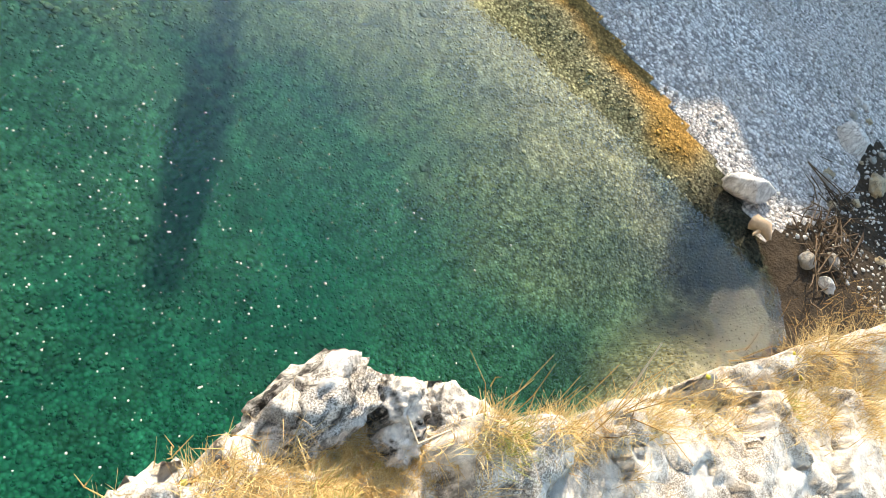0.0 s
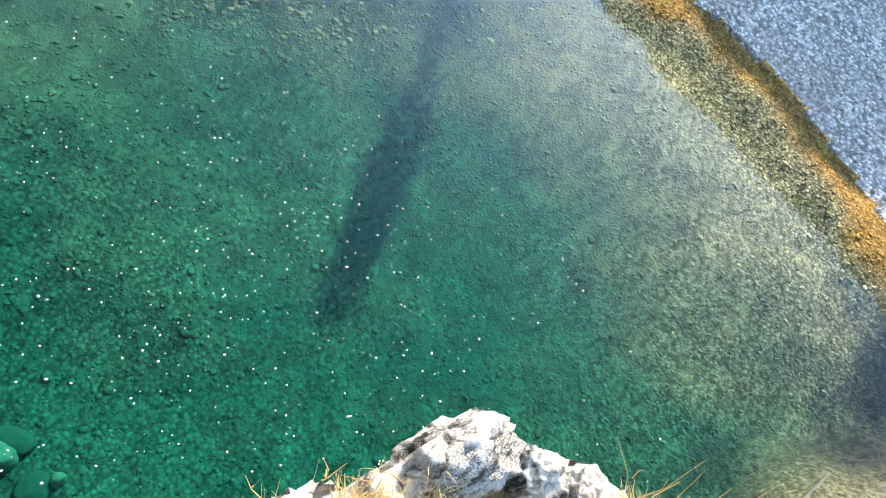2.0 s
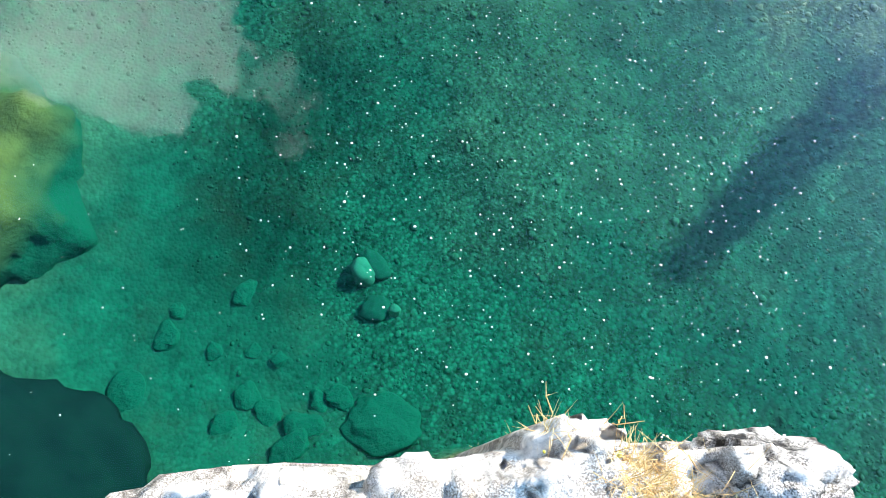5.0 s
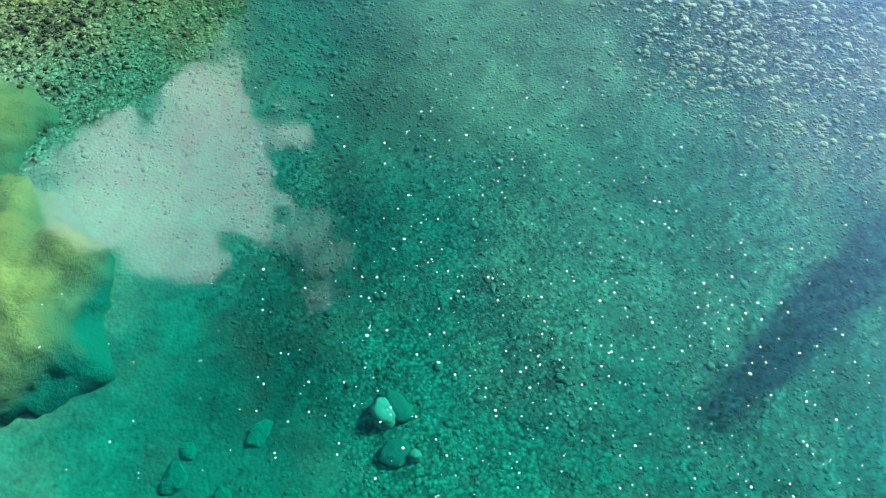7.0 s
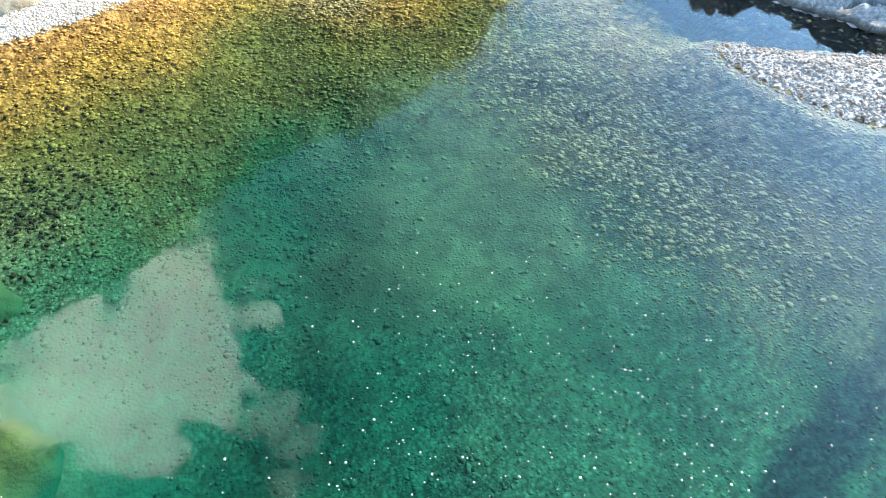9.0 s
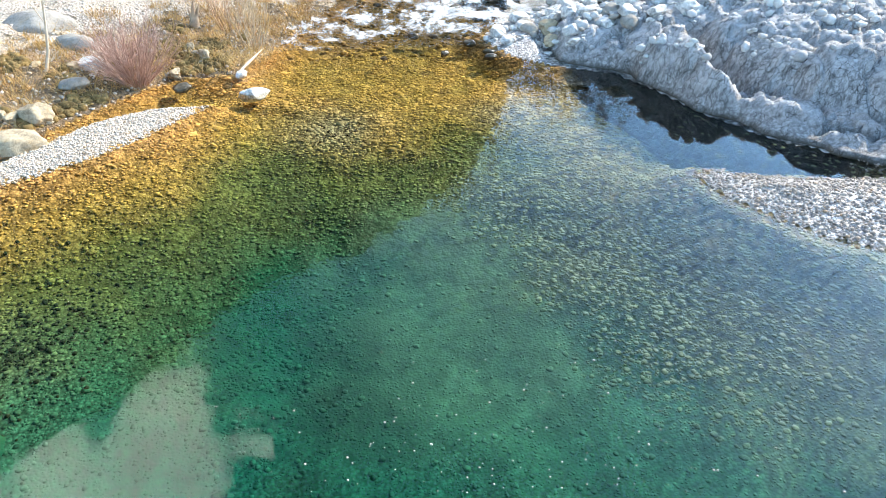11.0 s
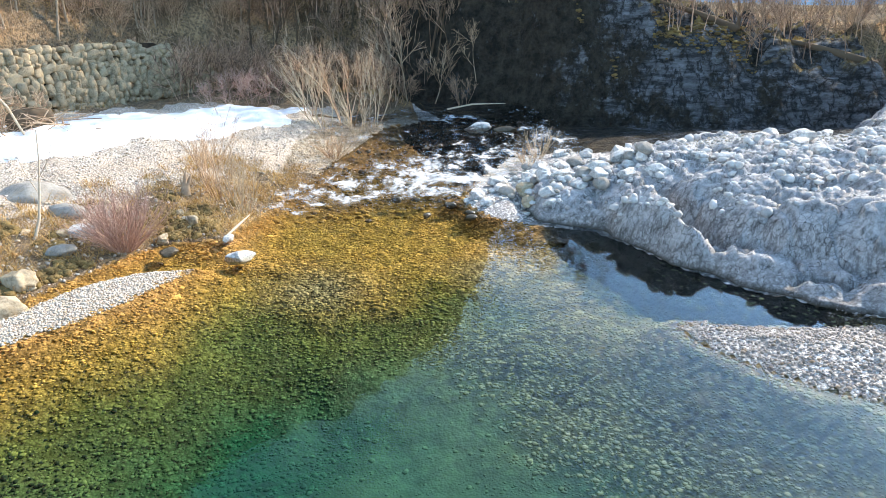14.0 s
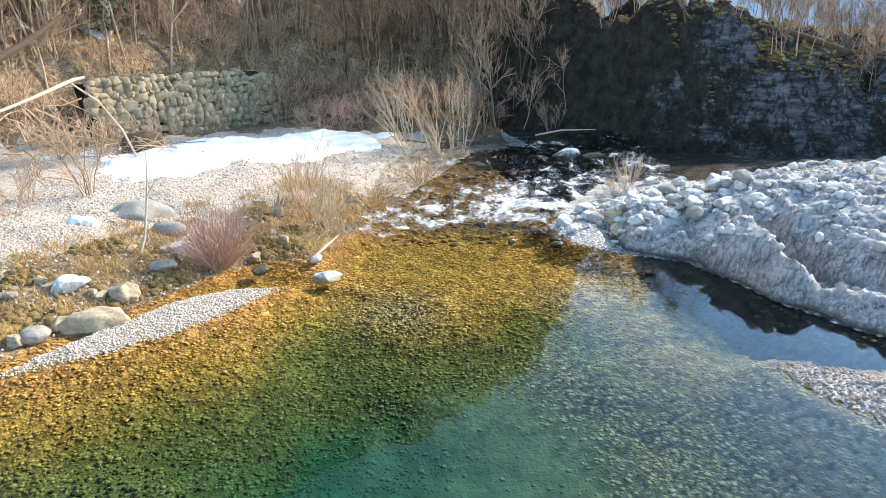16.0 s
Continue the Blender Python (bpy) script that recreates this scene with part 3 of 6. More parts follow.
SHORE_WEST = [(-9.0, 14.1), (-9.6, 12.9), (-11.5, 11.5), (-12.0, 8.0), (-11.0, 4.0), (-10.0, 0.0), (-9.0, -3.0), (-5.0, -2.0), (-2.5, -0.7),
              (-1.0, -0.2), (0.5, 0.1), (1.6, -0.2), (2.3, -0.9), (3.6, -1.9)]
SHORE = SHORE_EAST + SHORE_NORTH + SHORE_WEST
OPEN_SHORE = SHORE_EAST[6:] + SHORE_NORTH + SHORE_WEST[:7]
BAR_LEFT = [(-9.3, 12.2), (-7.3, 13.4), (-6.4, 14.15), (-5.6, 15.1), (-4.4, 17.05), (-5.9, 16.95), (-7.0, 16.2), (-7.8, 14.9), (-8.6, 13.6)]
# foot of the hill behind the stone wall, then of the dark cliff over the river's bend
HILL_FOOT = [(70, 20), (40, 29.5), (24, 31.5), (16, 33.0), (11, 35.5), (8, 39.0), (2.5, 42.0), (-4, 46.5), (-10.1, 45.2), (-16.8, 35.0), (-21.0, 29.0), (-30, 19), (-80, -8)]
RIDGE = [(36.6, 27.0), (38.6, 19.2), (38.4, 13.0), (42, -2), (44, -45)]


def bar_height(x, y):
    d = edge_distance(x, y, BAR_LEFT)
    return 0.21 * step(d, -0.5, 0.45) - 0.13 + 0.05 * step(d, 0.3, 1.2) - 0.4 * np.maximum(-d - 0.2, 0)


def algae_map(x, y):
    """Where ochre algae coats the stones: the whole west and north of the pool, and a strip along the east shore."""
    p = flat(x, y)
    d = edge_distance(x, y, SHORE)
    west = step(3.2 - x + 0.9 * fbm(p, 0.5, 3, seed=5), -1.6, 1.6) * step(y + x * 0.2, 5.0, 10.0)
    north = step(y + 0.35 * (3 - x), 15.5, 18.5) * step(8.5 - x, 0.0, 2.5)
    strip = step(d + 0.35 * fbm(p, 0.8, 3, seed=7), 1.0, 0.5) * step(x, 9.5, 10.5) * step(6.0 - y, 0.0, 2.0) * step(y, -2.2, -1.6)
    pale = np.exp(-(((x + 1.2) / 1.1) ** 2 + ((y - 16.6) / 1.0) ** 2)) * 1.1
    shoal = 0.5 * step(y, 8.0, 12.0) * step(x + 0.6 * fbm(p, 0.6, 3, seed=12), 0.5, 3.5)
    return np.clip(np.maximum(np.maximum(np.maximum(west, north), strip), shoal) - 0.7 * pale, 0, 1)


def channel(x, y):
    """The deep run along the outcrop's foot, its shadow painted dark into the bed."""
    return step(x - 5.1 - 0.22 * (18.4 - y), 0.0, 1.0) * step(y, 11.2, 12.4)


def bed_dark_map(x, y):
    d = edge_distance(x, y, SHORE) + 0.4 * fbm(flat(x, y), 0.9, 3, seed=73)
    # shade under the south-east bank, put into the bed colour
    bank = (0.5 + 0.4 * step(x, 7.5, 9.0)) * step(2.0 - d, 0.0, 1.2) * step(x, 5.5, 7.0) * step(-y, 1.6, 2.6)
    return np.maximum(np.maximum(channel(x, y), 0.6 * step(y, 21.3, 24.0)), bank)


def silty(x, y):
    """Where fine sediment hides the stones: the deep west of the pool and below the ledge."""
    return step(-x - 0.35 * y + 0.7 * fbm(flat(x, y), 0.7, 3, seed=75), 0.2, 2.2) * step(7.0 - y, 0.0, 2.0)


def shoal_map(x, y):
    """The bank of bare cobbles in the east of the pool."""
    d = line_distance(x, y, [(0.2, 21.0), (0.75, 16.5), (1.05, 13.5), (2.6, 9.3), (3.6, 6.2), (6.5, 3.0), (9.0, -1.0)])
    return step(d + 0.35 * fbm(flat(x, y), 0.9, 3, seed=76), -0.3, 1.8) * step(y, 4.5, 8.0) * step(16.5 - y, 0.0, 3.0)


def fines_map(x, y):
    green = (1 - shoal_map(x, y)) * step(x + 0.8 * fbm(flat(x, y), 0.6, 3, seed=81), -2.4, 1.0) * step(y, 5.5, 8.5) * step(14.5 - y, 0.0, 2.0)
    return np.maximum(silty(x, y), 0.65 * green)


def dark_band_map(x, y):
    """A darker band painted into the colour of the deep bed."""
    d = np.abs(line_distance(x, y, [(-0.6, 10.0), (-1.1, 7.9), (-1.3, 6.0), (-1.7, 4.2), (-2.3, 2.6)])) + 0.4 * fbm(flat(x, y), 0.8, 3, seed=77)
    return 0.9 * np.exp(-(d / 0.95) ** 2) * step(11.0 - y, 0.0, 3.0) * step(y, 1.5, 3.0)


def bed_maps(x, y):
    return {"algae": algae_map(x, y), "bed_dark": bed_dark_map(x, y), "fines": fines_map(x, y), "shoal": shoal_map(x, y), "coarse": dark_band_map(x, y)}


def height(x, y):
    """Height of bed and land over the water at rest."""
    p = flat(x, y)
    d = edge_distance(x, y, SHORE)
    # bed
    b = np.abs(line_distance(x, y, OPEN_SHORE))
    deep = 2.3 * (1 - np.exp(-np.maximum(b - 0.1, 0) / 4.4))
    deep = deep * step(d, 0.0, 0.2 + 1.3 * step(x, 6.0, 8.0))
    north = step(y, 10.0, 19.0)
    deep = deep * (1 - north) + np.minimum(deep, 0.42) * north
    east = step(x, 5.5, 10.5) * step(y, -3.0, -1.0)
    deep = deep * (1 - 0.35 * east)
    west = step(-x, 2.0, 6.0) * step(y, 5, 9)
    deep = deep * (1 - 0.15 * west)
    deep = deep + 0.5 * np.exp(-((x + 4.0) / 2.4) ** 2 - ((y - 1.8) / 2.4) ** 2) * step(d, 0.3, 1.5)
    deep = np.maximum(deep, 1.25 * channel(x, y) * step(d, 0.0, 0.8))
    bed = -deep - 0.03 + 0.07 * fbm(p, 0.6, 4, seed=3)
    bed = np.minimum(bed, -0.02)
    up = 0.85 * step(y, 21.0, 34.0)
    bed = bed + up * 0.97 - 0.09 * step(y, 22.0, 26.0)
    bed = np.maximum(bed, bar_height(x, y) + 0.02 * fbm(p, 2.5, 3, seed=8))
    # banks
    o = np.maximum(-d, 0)
    az = np.degrees(np.arctan2(x, np.maximum(y, 0.01)))
    bank = 0.02 + 0.5 * (1 - np.exp(-o / 2.5)) + 0.03 * np.minimum(o, 12)
    leftb = step(-x + 0.25 * (y - 20), 0.5, 3.0) * step(y, 10, 14)
    bank = bank + leftb * (0.55 * step(o, 1.0, 6.5) + 0.12 * fbm(p, 0.8, 4, seed=6) * step(o, 0, 1.5)) + up * 0.35
    bank = bank + 0.05 * fbm(p, 1.1, 4, seed=9) * step(o, 0.0, 1.0)
    # hill and cliff to the north
    k = -line_distance(x, y, HILL_FOOT)
    steep = np.interp(az, [-60, -24, -10, 0, 5, 9, 12], [0.85, 0.8, 0.8, 0.85, 0.6, 0.2, 0.0])
    slope = np.maximum(k, 0) * steep
    ledge = np.interp(az, [-40, -26, -24, -11, -8, 2, 9, 16, 22, 26, 32, 45], [2.4, 3.2, 3.4, 3.2, 1.6, 1.2, 6.6, 8.1, 7.8, 6.4, 5.0, 4.8])
    run = np.interp(az, [-24, -11, -6, 4, 16, 22, 30], [1.6, 1.6, 2.5, 3.0, 2.2, 4.5, 6.0])
    cliff = ledge * step(k, 0.0, 1.0 * run)
    rough = (0.35 * fbm(p, 0.5, 5, 0.6, seed=11) + 0.1 * fbm(p, 2.2, 3, seed=12)) * step(k, 0, 1.5) * np.interp(az, [-26, -10, 0, 10], [0.5, 0.3, 0.8, 2.2])
    bank = bank - 1.9 * step(y, 26.0, 28.5) * step(x, 8.0, 10.0)
    land = bank + cliff + np.minimum(slope, np.interp(az, [-14, 2, 8, 12], [26, 20, 6, 0])) + rough
    under = step(-d, 0.0, 0.25) * step(x, 5.0, 5.6) * step(y - 11.6 + 0.55 * np.maximum(x - 10.9, 0), 0.0, 0.3) * step(22.0 - y, 0.0, 0.6) * step(2.4 + d, 0.0, 0.6)
    land = land * (1 - under) - 0.35 * under
    # hill to the east that shades the gravel bank
    e = -line_distance(x, y, RIDGE[::-1])
    rise = 19.5 + 0.06 * np.maximum(14 - y, 0) + 0.5 * fbm(p, 0.35, 4, seed=14)
    east_hill = rise * step(e, -9.0, 0.5) * step(29.5 - y + 0.4 * (x - 36), 0.0, 2.0)
    land = np.maximum(land, np.where(x > 20, east_hill, 0))
    # rock under the camera's feet
    s = edge_distance(x, y, [(-3.2, -2.2), (-0.4, -1.2), (0.8, -1.2), (1.4, -1.9), (3.0, -3.4), (6.0, -6.2), (10.0, -10.5), (12.0, -40.0), (-30, -40.0), (-11, -6)])
    land = np.maximum(land, 4.0 * step(s, -0.4, 0.3) + 0.15 * np.maximum(s, 0).clip(0, 12))
    soft = 0.06 + 0.25 * step(x, 7.0, 8.5) * step(-y, 1.8, 2.6)
    t = step(d, -soft, 0.06)
    return land * (1 - t) + bed * t, d, k, az


def axis_steps(*runs):
    """Grid lines from runs of (from, to, spacing)."""
    out = [np.arange(a, b, s) for a, b, s in runs]
    return np.concatenate(out + [[runs[-1][1]]])


gx = axis_steps((-400, -60, 34.0), (-60, -26, 1.7), (-26, -13, 0.45), (-13, 16, 0.14), (16, 34, 0.4), (34, 60, 0.9), (60, 400, 34.0))
gy = axis_steps((-300, -40, 26.0), (-40, -7, 1.5), (-7, 30, 0.14), (30, 52, 0.2), (52, 110, 1.2), (110, 500, 39.0))
GX, GY = [a.ravel() for a in np.meshgrid(gx, gy)]
GZ, GD, GK, GA = height(GX, GY)
ground_v = np.stack([GX, GY, GZ], 1)
ground_f = grid_faces(len(gx), len(gy))
fd, fk, fz, fa = (a[ground_f].mean(1) for a in (GD, GK, GZ, GA))
fx, fy = GX[ground_f].mean(1), GY[ground_f].mean(1)
is_bed = ((fd > 0.0) & (fz < 0.02 + 0.85 * step(fy, 21.0, 34.0))) | ((fz < 0.0) & (fd > -3.0) & (fx > 4.5) & (fy > 10.5) & (fy < 22.5))
is_bar = (fd > 0.0) & ~is_bed
# hollow and strip below the cliff take its dark material to stand for shadow
is_cliff = ~is_bed & (fk > -9.0 + 8.0 * step(8 - fx, 0.0, 5.0)) & (fa > -5 + 3 * fbm(flat(fx, fy), 0.3, 3, seed=78)) & ((fa > 3) | (fk > 0.6)) & (fy > 22)
is_hill = ~is_bed & (fk > 0.2) & (fa <= 3) | (~is_bed & (fx > 29)) | (~is_bed & ~is_cliff & (fy < -6.0) & (fx < 8))
is_left = ~is_bed & ~is_cliff & ~is_hill & (fx < 3.5) & (fy > 8) & ~is_bar
is_soil = is_left & (fd > -3.4 - 1.5 * fbm(flat(fx, fy), 0.4, 3, seed=71)) & (fy < 26.5)
is_soil |= is_left & (fy > 36.2 + 0.9 * fbm(flat(fx, fy), 0.6, 3, seed=80))
is_left &= ~is_soil
is_dirt = ~is_bed & ~is_bar & (fx > 8.0) & (fx < 17) & (fy < -3.9 - 0.22 * (fx - 11) - 0.5 * fbm(flat(fx, fy), 0.7, 3, seed=72)) & (fy > -11)
is_hill &= ~is_dirt
is_east = ~is_soil & ~is_dirt & ~is_bed & ~is_cliff & ~is_hill & ~is_left & ~is_bar
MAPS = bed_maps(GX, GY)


def land_piece(name, mask, mat, label, category):
    v, f, a = keep_faces(ground_v, ground_f, mask, MAPS)
    return thing(name, make_mesh(name, v, f, mat, True, a), label, category, "structure")


land_piece("riverbed", is_bed, M_BED, "stony riverbed with ochre algae, water's green painted in by depth", "riverbed")
land_piece("ground_gravel_bar", is_bar, M_GRAVEL_L, "low white gravel bar at the water's edge", "gravel bar")
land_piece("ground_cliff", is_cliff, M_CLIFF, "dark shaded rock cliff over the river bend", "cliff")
land_piece("ground_hill", is_hill, M_HILL, "steep hillside of brown leaf litter and scrub", "hillside")
land_piece("ground_bank", is_left, M_GRAVEL_L, "pale gravel bank beside the river", "river bank")
land_piece("ground_soil", is_soil, M_SOIL, "brown earth and litter along the river bank", "earth")
land_piece("ground_earth", is_dirt, M_DIRT, "damp earth under the ledge, shade painted into its dark colour", "earth")
land_piece("ground_gravel", is_east, M_GRAVEL, "grey gravel bank beside the green pool", "gravel bank")

# water: the still pool, and the rapids that come down to it
wx, wy = axis_steps((-13, 14, 0.5)), axis_steps((-6, 21.5, 0.5))
X, Y = [a.ravel() for a in np.meshgrid(wx, wy)]
pool = thing("water_pool", make_mesh("water_pool", np.stack([X, Y, 0 * X], 1), grid_faces(len(wx), len(wy)), M_WATER), "clear emerald pool with a smooth surface", "water", "structure")
pool.visible_shadow = False
rx, ry = axis_steps((-4, 10, 0.1)), axis_steps((21.5, 38, 0.1))
X, Y = [a.ravel() for a in np.meshgrid(rx, ry)]
P = flat(X, Y)
rough = step(Y, 21.5, 23.0)
Z = 0.85 * step(Y, 21.0, 34.0) + rough * (0.07 * fbm(P * (1, 0.6, 1), 1.6, 4, 0.6, seed=21) + 0.02)
foam = step(Y + 0.8 * fbm(P, 0.5, 3, seed=23), 21.9, 23.0) * (1 - step(Y, 26.0, 30.0)) + 0.35 * step(Y, 27, 30) + 0.5 * fbm(P, 0.35, 3, seed=22)
rapids = thing("water_rapids", make_mesh("water_rapids", np.stack([X, Y, Z], 1), grid_faces(len(rx), len(ry)), M_RAPIDS, True, {"foam": foam}),
               "white water rapids running into the pool", "water", "structure")
rapids.visible_shadow = False

# ---- large forms ----
def ground_at(x, y):
    x, y = np.atleast_1d(np.asarray(x, float)), np.atleast_1d(np.asarray(y, float))
    return height(x, y)[0]


# the pale limestone outcrop beside the pool
OUT_FOOT = [(30, 6), (14, 9.6), (10.9, 11.7), (10.0, 12.6), (9.2, 13.4), (8.3, 15.0), (7.9, 16.6), (7.05, 18.2), (6.2, 18.9), (5.6, 19.5), (5.3, 21.0), (6.2, 23.5)]
OUT_BACK = [(6.2, 23.5), (8.7, 24.9), (13, 26.6), (16, 26.6), (18.6, 26.0), (22.7, 29.2), (30, 33)]
ox, oy = axis_steps((4.6, 13, 0.045), (13, 19, 0.07), (19, 30, 0.14)), axis_steps((6, 10, 0.2), (10, 20, 0.045), (20, 28, 0.07), (28, 33, 0.14))
X, Y = [a.ravel() for a in np.meshgrid(ox, oy)]
P = flat(X, Y)
warp = np.stack([0.35 * fbm(P, 0.8, 3, seed=31), 0.35 * fbm(P, 0.8, 3, seed=32), 0 * X], 1)
inside = edge_distance(X, Y, OUT_FOOT + OUT_BACK[1:])
o = inside + 0.22 * vnoise(P, 0.42, 33) + 0.10 * fbm(P, 1.3, 4, seed=35)
zone = step(X + 0.5 * (19 - Y), 6.0, 8.5)
shelf = 0.9 * step(X, 8.2, 9.3) * step(o, 0.4, 0.6)
o = np.where(o > 0.6, np.maximum(o - shelf, 0.6), o)
apron = step(X, 8.3, 9.2)
steep_z = np.interp(o, [-0.5, -0.05, 0.05, 0.18, 0.40, 0.95, 2.6, 6.0], [-0.9, -0.4, 0.0, 0.50, 1.0, 1.38, 1.68, 2.0])
Z = np.interp(o, [-0.5, -0.05, 0.05, 0.70, 0.80, 1.15, 1.55, 2.6, 6.0], [-0.9, -0.3, 0.12, 0.24, 0.40, 1.05, 1.36, 1.68, 2.0])
Z = (apron * Z + (1 - apron) * steep_z) * (0.45 + 0.55 * zone)
Z = Z + 1.6 * step(X, 20, 25) * step(Y, 24, 29) * step(inside, 0, 2)
f1, f2, own = worley((P + warp * 1.2) * (1, 1.2, 1), 0.42, 34)
g1, g2, gown = worley((P + warp * 0.5) * (1.1, 1, 1), 2.3, 37)
lift = step(o, 0.05, 0.6)
sandy = step(1.0 - np.hypot((X - 14.5) / 3.9, (Y - 22.2) / 1.5), -0.1, 0.25)
Z = Z + lift * (1 - 0.92 * sandy) * (0.52 * (0.55 - f1 ** 2) + 0.26 * (own - 0.5) + (0.02 + 0.10 * step(o, 2.2, 3.4)) * (0.5 - g1) + 0.035 * fbm(P, 1.5, 6, 0.55, seed=40))
fa, fj = facets(P + warp, 0.85, 45)
fb, fq = facets(P + warp * 0.6, 2.4, 46)
Z = Z + lift * (1 - sandy) * (0.06 * fa + 0.02 * fb - 0.025 * np.exp(-fq / 0.03))
Z = Z - lift * (1 - sandy) * (0.22 * np.exp(-(f2 - f1) / 0.03) + 0.06 * step(o, 2.2, 3.4) * np.exp(-(g2 - g1) / 0.05))
Z = Z - lift * (1 - sandy) * (0.09 * np.exp(-np.abs(vnoise(P + warp, 0.9, 41)) / 0.035) + 0.05 * np.exp(-np.abs(vnoise(P + warp * 0.5, 2.3, 42)) / 0.06))
# pits, knobs and small broken steps
Z = Z + lift * (1 - sandy) * (0.045 * fbm(P + warp, 3.1, 5, 0.62, seed=47) - 0.04 * step(vnoise(P + warp * 0.3, 5.5, 48), 0.25, 0.6) - 0.02 * step(vnoise(P, 11.0, 49), 0.2, 0.6)) * (0.25 + 0.75 * step(o, 1.1, 1.7))
fc, fs = facets(P + warp * 0.8, 1.5, 50)
fe, fg = facets(P + warp * 0.5, 3.2, 51)
Z = Z + lift * (1 - sandy) * (0.10 * fe - 0.05 * np.exp(-fg / 0.04)) * (1 - step(o, 1.0, 1.5))
Z = Z + lift * (1 - sandy) * (0.16 * fc - 0.05 * np.exp(-fs / 0.05)) * (0.45 + 0.55 * step(o, 0.9, 1.6))
Z = np.where(inside < -0.6, -6.0, Z)
thing("limestone_outcrop", make_mesh("limestone_outcrop", np.stack([X + warp[:, 0] * 0.2, Y + warp[:, 1] * 0.2, Z], 1), grid_faces(len(ox), len(oy)), M_LIME_RIGHT),
      "pale cracked limestone outcrop rising from the pool", "rock outcrop", "structure")
OUT = dict(x=ox, y=oy, z=Z.reshape(len(oy), len(ox)))


def outcrop_at(x, y):
    i = np.clip(np.searchsorted(OUT["x"], x), 0, len(OUT["x"]) - 1)
    j = np.clip(np.searchsorted(OUT["y"], y), 0, len(OUT["y"]) - 1)
    return np.maximum(OUT["z"][j, i], ground_at(x, y))


# the rock ledge that the camera looks over
LEDGE = [(-2.6, -1.1), (-1.6, -0.40), (-1.25, -0.04), (-0.98, 0.08), (-0.69, 0.11), (-0.47, 0.06), (-0.29, 0.0), (-0.24, 0.07), (-0.07, 0.10), (0.02, 0.07), (0.22, 0.08), (0.28, 0.15), (0.39, 0.18), (0.53, 0.17),
         (0.8, 0.05), (1.2, 0.04), (1.4, -0.12), (1.6, -0.36), (1.75, -0.65), (1.8, -0.9), (2.05, -1.0), (2.3, -1.17), (2.75, -1.4), (3.1, -1.65),
         (3.7, -2.0), (4.5, -2.6), (6.2, -4.1), (8.0, -6.5), (8.0, -8.0), (-4, -8.0)]
# slabs: centre, half sizes, turn in degrees, top, tilt along and across
SLABS = [(0.25, -0.30, 0.66, 0.43, -12, 4.34, 0.03, 0.03), (0.46, 0.08, 0.16, 0.14, 20, 4.36, 0.0, 0.1), (-0.78, -0.27, 0.52, 0.40, 5, 4.29, 0.0, 0.02),
         (1.95, -1.50, 0.95, 0.38, -50, 4.46, 0.05, 0.04), (1.42, -0.78, 0.26, 0.17, -48, 4.46, 0.0, 0.1), (2.75, -2.35, 0.9, 0.55, -48, 4.52, 0.05, 0.0),
         (2.35, -1.22, 0.42, 0.16, -35, 4.36, 0.0, 0.15), (3.05, -1.80, 0.55, 0.22, -38, 4.38, 0.05, 0.1), (3.9, -2.5, 0.6, 0.3, -40, 4.42, 0.0, 0.1),
         (0.1, -1.3, 1.2, 0.6, 0, 4.5, 0, 0), (0.82, 0.0, 0.2, 0.1, -10, 4.3, 0, 0.1)]
lx, ly = axis_steps((-3.0, -1.2, 0.06), (-1.2, 4.4, 0.022), (4.4, 8.0, 0.12)), axis_steps((-8, -3.2, 0.12), (-3.2, 0.45, 0.022))
X, Y = [a.ravel() for a in np.meshgrid(lx, ly)]
P = flat(X, Y)
wob = np.stack([0.05 * fbm(P, 3, 6, 0.6, seed=51), 0.05 * fbm(P, 3, 6, 0.6, seed=52), 0 * X], 1)
d = edge_distance(X + wob[:, 0] * 0.55, Y + wob[:, 1] * 0.55, LEDGE)
Z = 4.12 + 0.07 * fbm(P, 2.2, 5, 0.6, seed=53)
on_slab = np.zeros_like(Z)
for cx, cy, ax, ay, turn, top, ta, tb in SLABS:
    c, s = math.cos(radians(turn)), math.sin(radians(turn))
    u, v = (X + wob[:, 0] * 1.4 - cx) * c + (Y + wob[:, 1] * 1.4 - cy) * s, -(X + wob[:, 0] * 1.4 - cx) * s + (Y + wob[:, 1] * 1.4 - cy) * c
    r = (np.abs(u / ax) ** 3.2 + np.abs(v / ay) ** 3.2) ** (1 / 3.2)
    slab = top + ta * u / ax + tb * v / ay - 0.05 * r ** 2 - 0.55 * np.maximum(r - 0.93, 0) / 0.25
    on_slab = np.where(slab > Z, 1.0, on_slab)
    Z = np.maximum(Z, slab)
f1, f2, own = worley((P + wob) * (1, 1.4, 1), 3.2, 57)
fa, fj = facets((P + wob * 1.5) * (1, 1.3, 1), 2.3, 63)
fb, fq = facets(P + wob, 7.0, 64)
calm = 1 - 0.3 * step(X - 0.6 * Y, 2.4, 3.1) * step(-Y - 0.55 * X, 0.15, 0.4)
Z = Z + on_slab * calm * (0.13 * fa + 0.035 * fb - 0.06 * np.exp(-fj / 0.02) - 0.03 * np.exp(-fq / 0.03)) + (1 - on_slab) * 0.06 * fa + 0.009 * fbm(P, 9, 5, 0.65, seed=58) - 0.006 * step(vnoise(P, 16.0, 59), 0.25, 0.6)
Z = np.where(d < 0.10, Z - (0.05 + 0.05 * vnoise(P, 5.0, 60)) * step(0.10 - d, 0, 0.13), Z)
Z = np.where(d < 0, Z + d * 260.0, Z)
